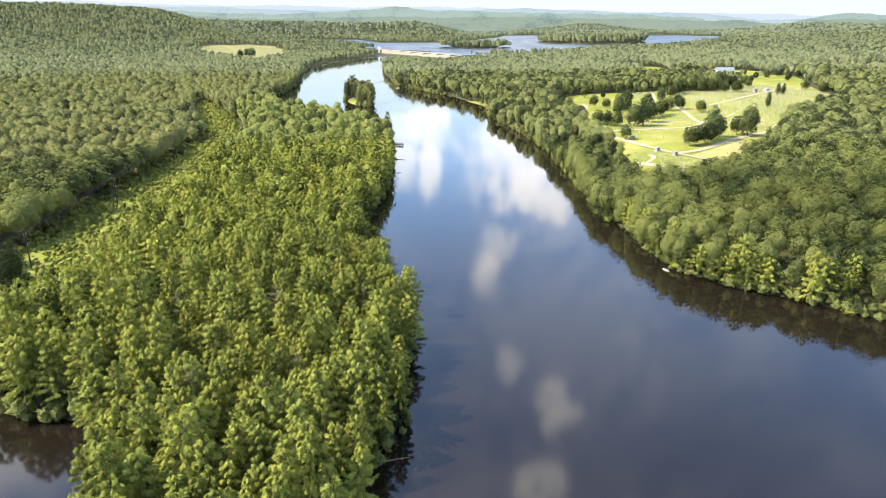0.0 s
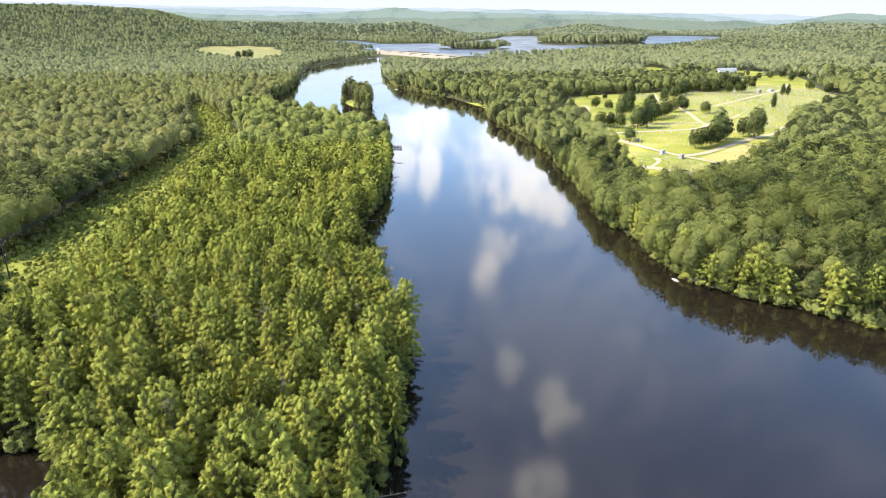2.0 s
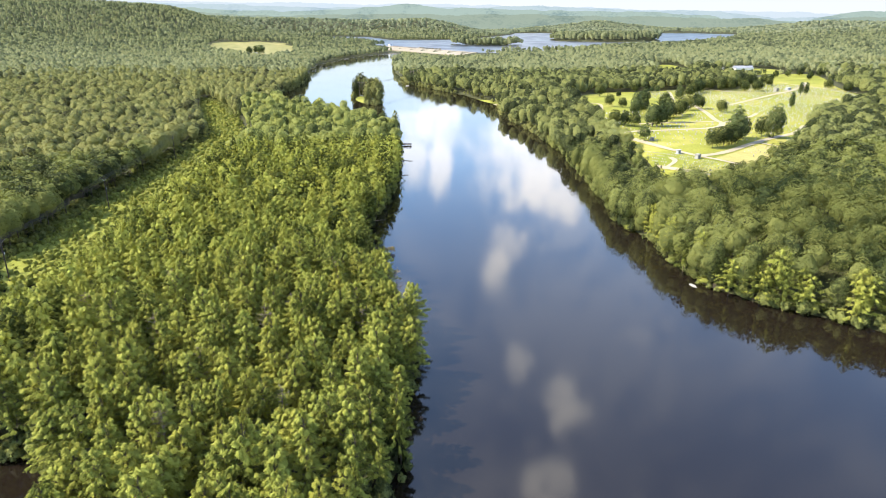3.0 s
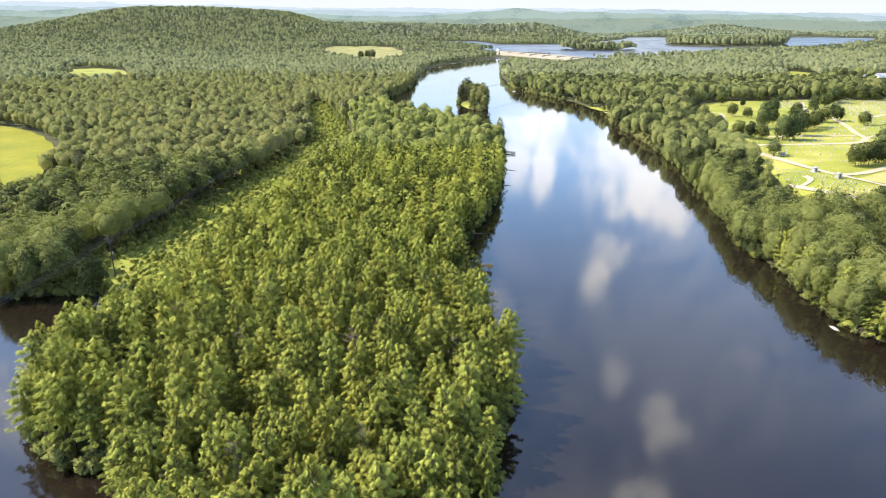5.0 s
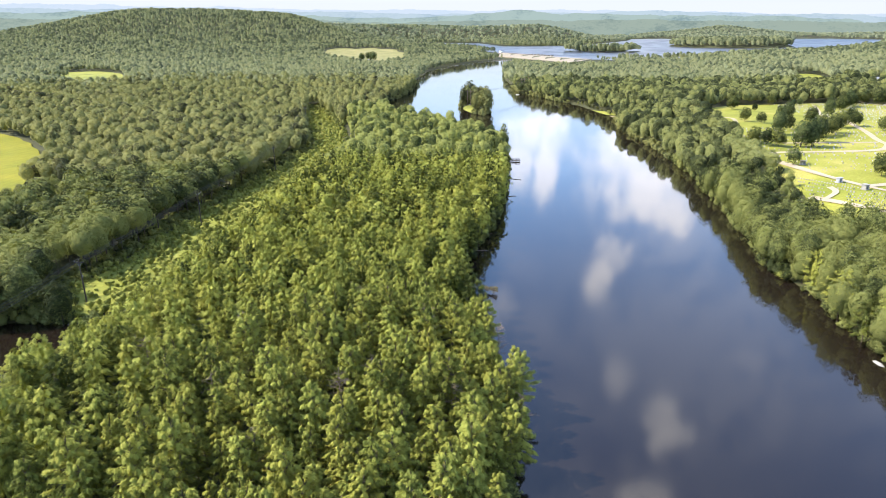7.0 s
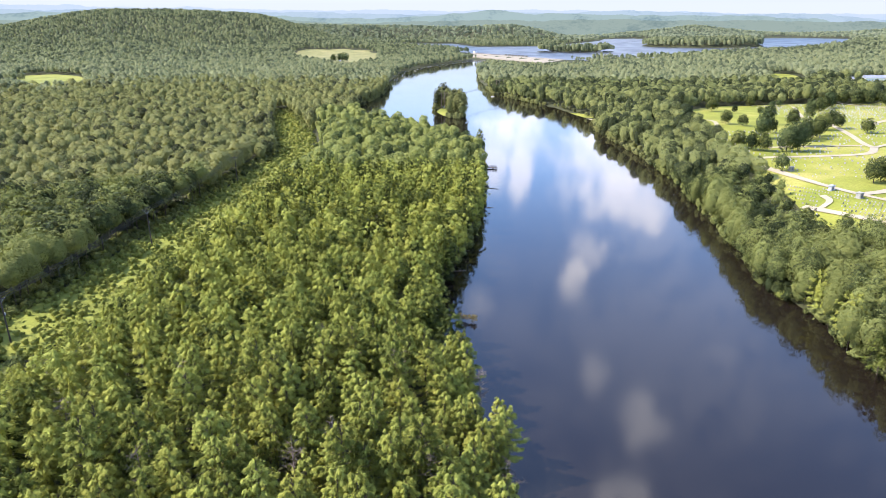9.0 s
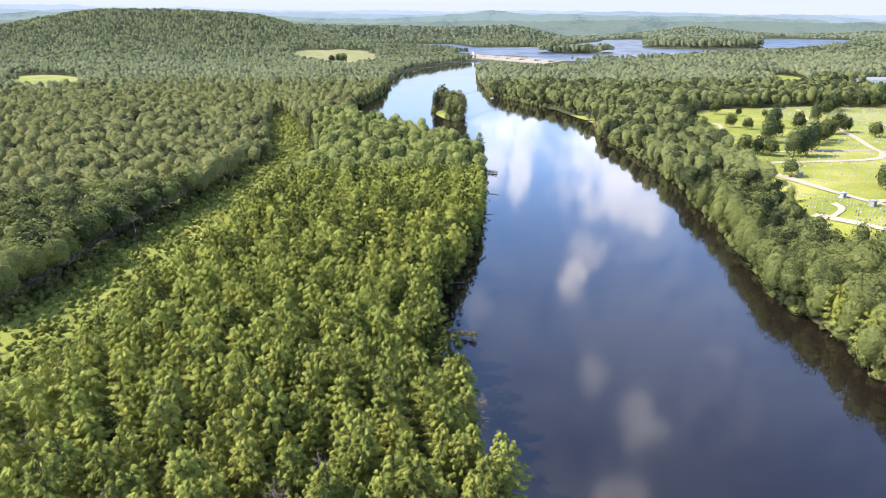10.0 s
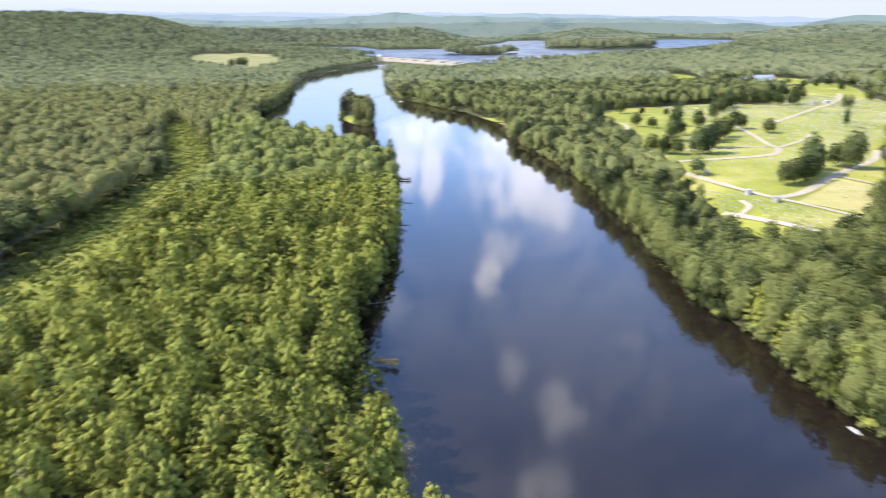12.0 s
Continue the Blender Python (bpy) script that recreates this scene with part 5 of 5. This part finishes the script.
# ---- cemetery ----
def stone(kind, mat, seed):
    """A gravestone: a plinth and an upright slab with a shaped top."""
    rng = random.Random(seed)
    root = new("gravestone")
    bm = bmesh.new()
    box(bm, -0.6, -0.24, -0.3, 0.6, 0.24, 0.24, 0.02)
    part("plinth", bm, mat, root)
    bm = bmesh.new()
    w, h, t = rng.uniform(0.42, 0.56), rng.uniform(0.95, 1.35), 0.13
    if kind == "obelisk":
        tube(bm, (0, 0, 0.24), (0, 0, h * 2.0), 0.34, 0.2, 4)
        tube(bm, (0, 0, h * 2.0), (0, 0, h * 2.0 + 0.35), 0.2, 0.02, 4)
    else:
        n = 6 if kind == "round" else 1
        prof = [(-w, 0.24), (w, 0.24)] + [(w * math.cos(math.pi * i / n), h + (w * 0.55 * math.sin(math.pi * i / n) if n > 1 else 0)) for i in range(n + 1)]
        lo = [bm.verts.new((x, -t, z)) for x, z in prof]
        hi = [bm.verts.new((x, t, z)) for x, z in prof]
        bm.faces.new(lo)
        bm.faces.new(hi[::-1])
        for i in range(len(prof)):
            j = (i + 1) % len(prof)
            bm.faces.new((lo[j], lo[i], hi[i], hi[j]))
        bmesh.ops.recalc_face_normals(bm, faces=bm.faces)
    part("headstone", bm, mat, root)
    return root


LANES = [pts for pts, w in LANE_PLAN]
CEM_TREES = [(122, 622, 'r', 9), (133, 614, 'r', 9), (154, 624, 'd', 13), (131, 555, 'd', 13), (107, 516, 'r', 12), (113, 508, 'r', 12), (120, 506, 'r', 11), (133, 506, 'd', 12), (140, 508, 'd', 13), (150, 528, 'd', 13),
             (158, 550, 'r', 13), (166, 560, 'r', 13), (172, 571, 'r', 14), (186, 600, 'r', 13), (199, 610, 'r', 12), (212, 590, 'r', 11), (150, 424, 'r', 13), (158, 428, 'r', 14), (166, 436, 'r', 13), (172, 446, 'd', 15),
             (180, 460, 'r', 15), (203, 463, 'd', 15), (198, 470, 'r', 14), (255, 782, 'r', 13), (265, 785, 'r', 14), (274, 773, 'r', 13), (285, 774, 'r', 14), (296, 764, 'r', 13), (308, 764, 'r', 13), (314, 770, 'r', 13),
             (236, 745, 'r', 12), (228, 730, 'r', 13), (220, 712, 'r', 12), (246, 760, 'r', 13), (226, 462, 'r', 12), (232, 470, 'r', 11), (400, 793, 'r', 12), (410, 770, 'r', 11), (193, 756, 'b', 6), (199, 757, 'b', 6),
             (128, 707, 'r', 14), (179, 780, 'r', 12), (376, 890, 'r', 9), (400, 935, 'r', 10), (444, 931, 'r', 10), (430, 905, 'r', 9), (464, 950, 'r', 11), (340, 868, 'r', 9), (360, 905, 'r', 8), (206, 640, 'r', 11), (182, 655, 'r', 10),
             (114, 449, 'b', 7), (202, 428, 'c', 10), (283, 619, 'c', 9), (341, 730, 'c', 8), (346, 729, 'c', 8), (146, 700, 'r', 7), (165, 690, 'r', 7), (284, 786, 'r', 14), (300, 792, 'r', 13), (322, 822, 'r', 14), (334, 838, 'r', 12), (350, 846, 'r', 13), (346, 822, 'r', 11), (312, 806, 'r', 12),
             (420, 945, 'r', 11), (442, 958, 'r', 11), (240, 748, 'd', 13), (196, 662, 'd', 12), (170, 618, 'r', 12), (144, 580, 'r', 12), (442, 800, 'r', 13), (404, 760, 'r', 11)]


def lane_distance(x, y):
    best = np.full(x.shape, 1e9)
    for l in LANES:
        p = np.array(l, float)
        for a, b in zip(p, p[1:]):
            d = b - a
            t = np.clip(((x - a[0]) * d[0] + (y - a[1]) * d[1]) / (d @ d), 0, 1)
            best = np.minimum(best, np.hypot(x - a[0] - t * d[0], y - a[1] - t * d[1]))
    return best


def cemetery():
    rng = np.random.default_rng(61)
    types = {'r': make_tree("shade_tree", "round", 201, (26, 52, 1.1), LEAF_SHADE, "broad dark-green shade tree on the cemetery grass", "tree", 14.0, 5.4, 0.4),
             'd': make_tree("pine_tree", "round", 202, (34, 40, 1.0), LEAF_DARK, "dark green pine standing among the graves", "tree", 14.0, 3.9, 0.47),
             'c': make_tree("cedar_tree", "round", 203, (18, 30, 0.8), LEAF_DARK, "dark columnar cedar beside the graves", "tree", 9.0, 1.6, 0.46),
             'b': make_tree("yew_bush", "round", 204, (18, 26, 0.6), LEAF_DARK, "dense dark rounded evergreen bush beside a lane", "bush", 6.0, 2.5, 0.42)}
    base = {'r': 14.0, 'd': 14.0, 'c': 9.0, 'b': 6.0}
    used = set()
    for x, y, k, tall in CEM_TREES:
        s = 1.22 * tall / base[k]
        m = pose(x, y, height(x, y) + 0.7, 0, 0, rng.uniform(0, 360)) @ Matrix.Diagonal((s * rng.uniform(.9, 1.15), s * rng.uniform(.9, 1.15), s, 1))
        if k in used:
            copy_thing(types[k], m)
        else:
            types[k].matrix_basis = m
            tagged(types[k], group="cemetery trees")
            used.add(k)
    x, y = [], []
    ang = math.radians(48)
    for i in range(-60, 60):
        for j in range(-90, 90):
            u, v = i * 5.2 + rng.normal(0, 0.25), j * 3.1 + rng.normal(0, 0.5)
            x.append(220 + u * math.cos(ang) - v * math.sin(ang))
            y.append(560 + u * math.sin(ang) + v * math.cos(ang))
    x, y = np.array(x), np.array(y)
    far = ~((x < 165) & (y < 432))
    x, y = x[far], y[far]
    # close rows in the two front plots
    for plot, (rx, ry) in (([(107, 428), (131, 394), (120, 385), (104, 368)], (22, -41)), ([(121, 386), (136, 387), (151, 366), (129, 341), (113, 361)], (14, -17))):
        u = np.array((rx, ry)) / math.hypot(rx, ry)
        v = np.array((-u[1], u[0]))
        for i in range(-12, 13):
            for j in range(-30, 31):
                q = np.array((122, 380)) + v * i * 4.1 + u * (j * 1.75 + rng.normal(0, 0.12))
                if inside(np.array(plot, float), q[:1], q[1:])[0]:
                    x, y = np.append(x, q[0]), np.append(y, q[1])
    lawn = np.array(LAWN_EDGE)
    dense = np.where(y < 432, 0.85, np.where((x > 235) & (y > 540), 0.66, 0.46))
    ok = inside(lawn, x, y) & (edge_distance(lawn, x, y) > np.where(y < 432, 2, 5)) & (lane_distance(x, y) > np.where(y < 432, 2.2, 4.5)) & (rng.uniform(0, 1, len(x)) < dense) & (y < 860) & ~((x < 180) & (y > 590))
    for tx, ty, *_ in CEM_TREES:
        ok &= np.hypot(x - tx, y - ty) > 2.5
    x, y = x[ok], y[ok]
    order = np.argsort(y)
    x, y = x[order], y[order]
    kinds = [(stone("round", GRANITE_PALE, 1), "weathered white round-topped gravestone on the grass"), (stone("flat", GRANITE_GREY, 2), "grey granite gravestone on the grass"),
             (stone("flat", GRANITE_PALE, 3), "pale square-topped gravestone on the grass"), (stone("round", GRANITE_DARK, 4), "dark polished gravestone on the grass"), (stone("obelisk", GRANITE_PALE, 5), "tall pale obelisk grave marker")]
    weights = rng.choice(5, len(x), p=[0.28, 0.32, 0.22, 0.11, 0.07])
    used, n = set(), 0
    rest = []
    z = land(x, y) + 0.8
    for i in range(len(x)):
        if n < 290:
            k = weights[i]
            m = pose(x[i], y[i], z[i], rng.uniform(-3, 3), 0, 48 + 90 + rng.uniform(-6, 6)) @ Matrix.Diagonal((rng.uniform(.55, 0.9), 0.8, rng.uniform(.5, 0.85), 1))
            ob = kinds[k][0]
            if k in used:
                copy_thing(ob, m)
            else:
                ob.matrix_basis = m
                tagged(ob, kinds[k][1], "gravestone", "gravestones")
                used.add(k)
            n += 1
        else:
            rest.append(i)
    q = []
    for i in rest:
        w, h, t = rng.uniform(0.3, 0.5), rng.uniform(0.6, 1.1), 0.14
        c, s = math.cos(radians(138)), math.sin(radians(138))
        P = [np.array((x[i] + a * w * c - b * t * s, y[i] + a * w * s + b * t * c, z[i] + zz)) for zz in (-0.4, h) for a, b in ((-1, -1), (1, -1), (1, 1), (-1, 1))]
        for f in ((0, 1, 5, 4), (1, 2, 6, 5), (2, 3, 7, 6), (3, 0, 4, 7), (4, 5, 6, 7)):
            q.append([P[j] for j in f])
    if q:
        me = quad_mesh("far_gravestones", np.array(q), [GRANITE_PALE, GRANITE_GREY], np.repeat(rng.integers(0, 4, len(q) // 5) == 0, 5).astype(int))
        tagged(new("far_gravestones", me), "rows of pale gravestones on the far slope", "gravestones", kind="stuff")


cemetery()


def house(x, y, turn, w, d, h, label, wall=None, lift=0.0, name="house"):
    root = new(name)
    bm = bmesh.new()
    box(bm, -w / 2, -d / 2, -1, w / 2, d / 2, h, 0.03)
    walls = part("wall", bm, wall or SIDING, root)
    bm = bmesh.new()
    e, r = 0.5, d * 0.3
    vs = [bm.verts.new(p) for p in ((-w / 2 - e, -d / 2 - e, h), (w / 2 + e, -d / 2 - e, h), (w / 2 + e, d / 2 + e, h), (-w / 2 - e, d / 2 + e, h), (-w / 2 - e, 0, h + r), (w / 2 + e, 0, h + r))]
    for f in ((0, 1, 5, 4), (2, 3, 4, 5), (0, 4, 3), (1, 2, 5), (3, 2, 1, 0)):
        bm.faces.new([vs[k] for k in f])
    part("roof", bm, ROOF, root, "grey shingle roof")
    n = max(2, int(w / 4))
    for i in range(n):
        px = -w / 2 + (i + 0.5) * w / n
        bm = bmesh.new()
        box(bm, px - 0.6, -d / 2 - 0.06, 1.0, px + 0.6, -d / 2 + 0.04, min(h - 0.4, 2.4), 0.01)
        part("window", bm, GLASS_DARK, root)
    bm = bmesh.new()
    box(bm, -0.5, -d / 2 - 0.08, -0.2, 0.5, -d / 2 - 0.07 + 0.06, 2.1)
    part("door", bm, SHADED_STEEL, root)
    root.matrix_basis = pose(x, y, height(x, y) + lift, 0, 0, turn)
    return tagged(root, label, "house")


house(400, 1052, 8, 28, 11, 4.6, "long low pale house with a grey roof", lift=0.3)
house(374, 1044, 20, 13, 9, 4.0, "small pale outbuilding with a grey roof", lift=0.3)
house(94, 560, 60, 9, 7, 3.6, "white building half hidden by bank trees", lift=0.5)
house(-575, 535, 40, 9, 7, 3.2, "dark barn at the edge of the meadow", SHADED_STEEL, name="barn")
house(-623, 1276, 30, 14, 9, 5, "white farmhouse among far trees")
house(-535, 1600, 20, 9, 7, 3, "small red-brown shed in the dry field", MUD, name="shed")


def tomb(x, y, w, d, h, turn, mat, label):
    root = new("tomb")
    bm = bmesh.new()
    box(bm, -w / 2 - 0.3, -d / 2 - 0.3, -0.6, w / 2 + 0.3, d / 2 + 0.3, 0.3, 0.04)
    part("plinth", bm, mat, root)
    bm = bmesh.new()
    box(bm, -w / 2, -d / 2, 0.3, w / 2, d / 2, h, 0.05)
    body = part("body", bm, mat, root)
    bm = bmesh.new()
    box(bm, -w / 2 - 0.25, -d / 2 - 0.25, h, w / 2 + 0.25, d / 2 + 0.25, h + 0.35, 0.06)
    part("cap", bm, mat, root)
    bm = bmesh.new()
    box(bm, -0.55, -d / 2 - 0.03, 0.3, 0.55, -d / 2 + 0.02, h * 0.75)
    part("door", bm, SHADED_STEEL, body)
    root.matrix_basis = pose(x, y, height(x, y) + 0.95, 0, 0, turn)
    return tagged(root, label, "tomb", "tombs along the lanes")


tomb(131, 391, 2.6, 2.2, 2.2, 40, GRANITE_PALE, "pale granite tomb where two lanes meet")
tomb(119, 449, 2.2, 1.8, 1.8, 30, GRANITE_PALE, "white stone tomb beside the lane")
tomb(124, 405, 2.6, 1.6, 2.0, 40, GRANITE_GREY, "grey granite tomb in the grass")
tomb(330, 764, 4.5, 3.6, 3.2, 35, GRANITE_PALE, "large pale tomb with a stone cap")
tomb(349, 778, 5.5, 4.0, 2.4, 35, GRANITE_GREY, "grey stone vault set beside the lane")


def field_trees():
    k = make_tree("field_tree", "round", 211, (24, 40, 1.4), LEAF_DARK, "large dark-green tree at the edge of the meadow", "tree", 16.0, 6.5, 0.4)
    spots = [(-488, 447, 1.35), (-500, 460, 1.4), (-508, 444, 1.3), (-482, 430, 1.1), (-516, 462, 1.2), (-520, 1600, 1.05), (-536, 1612, 0.95), (-548, 1598, 0.85)]
    for i, (x, y, s) in enumerate(spots):
        m = pose(x, y, height(x, y) + 0.2, 0, 0, i * 70) @ Matrix.Diagonal((s, s, s, 1))
        if i:
            copy_thing(k, m)
        else:
            k.matrix_basis = m
            tagged(k, group="field trees")


field_trees()


def lone_tree():
    ob = make_tree("tall_tree", "point", 231, (44, 44, 1.35), LEAF_POINT, "tall thin-crowned tree leaning out beside the dock", "tree", 24.0, 4.4)
    ob.matrix_basis = pose(-61, 505, height(-61, 505), 3, 4, 20)


lone_tree()
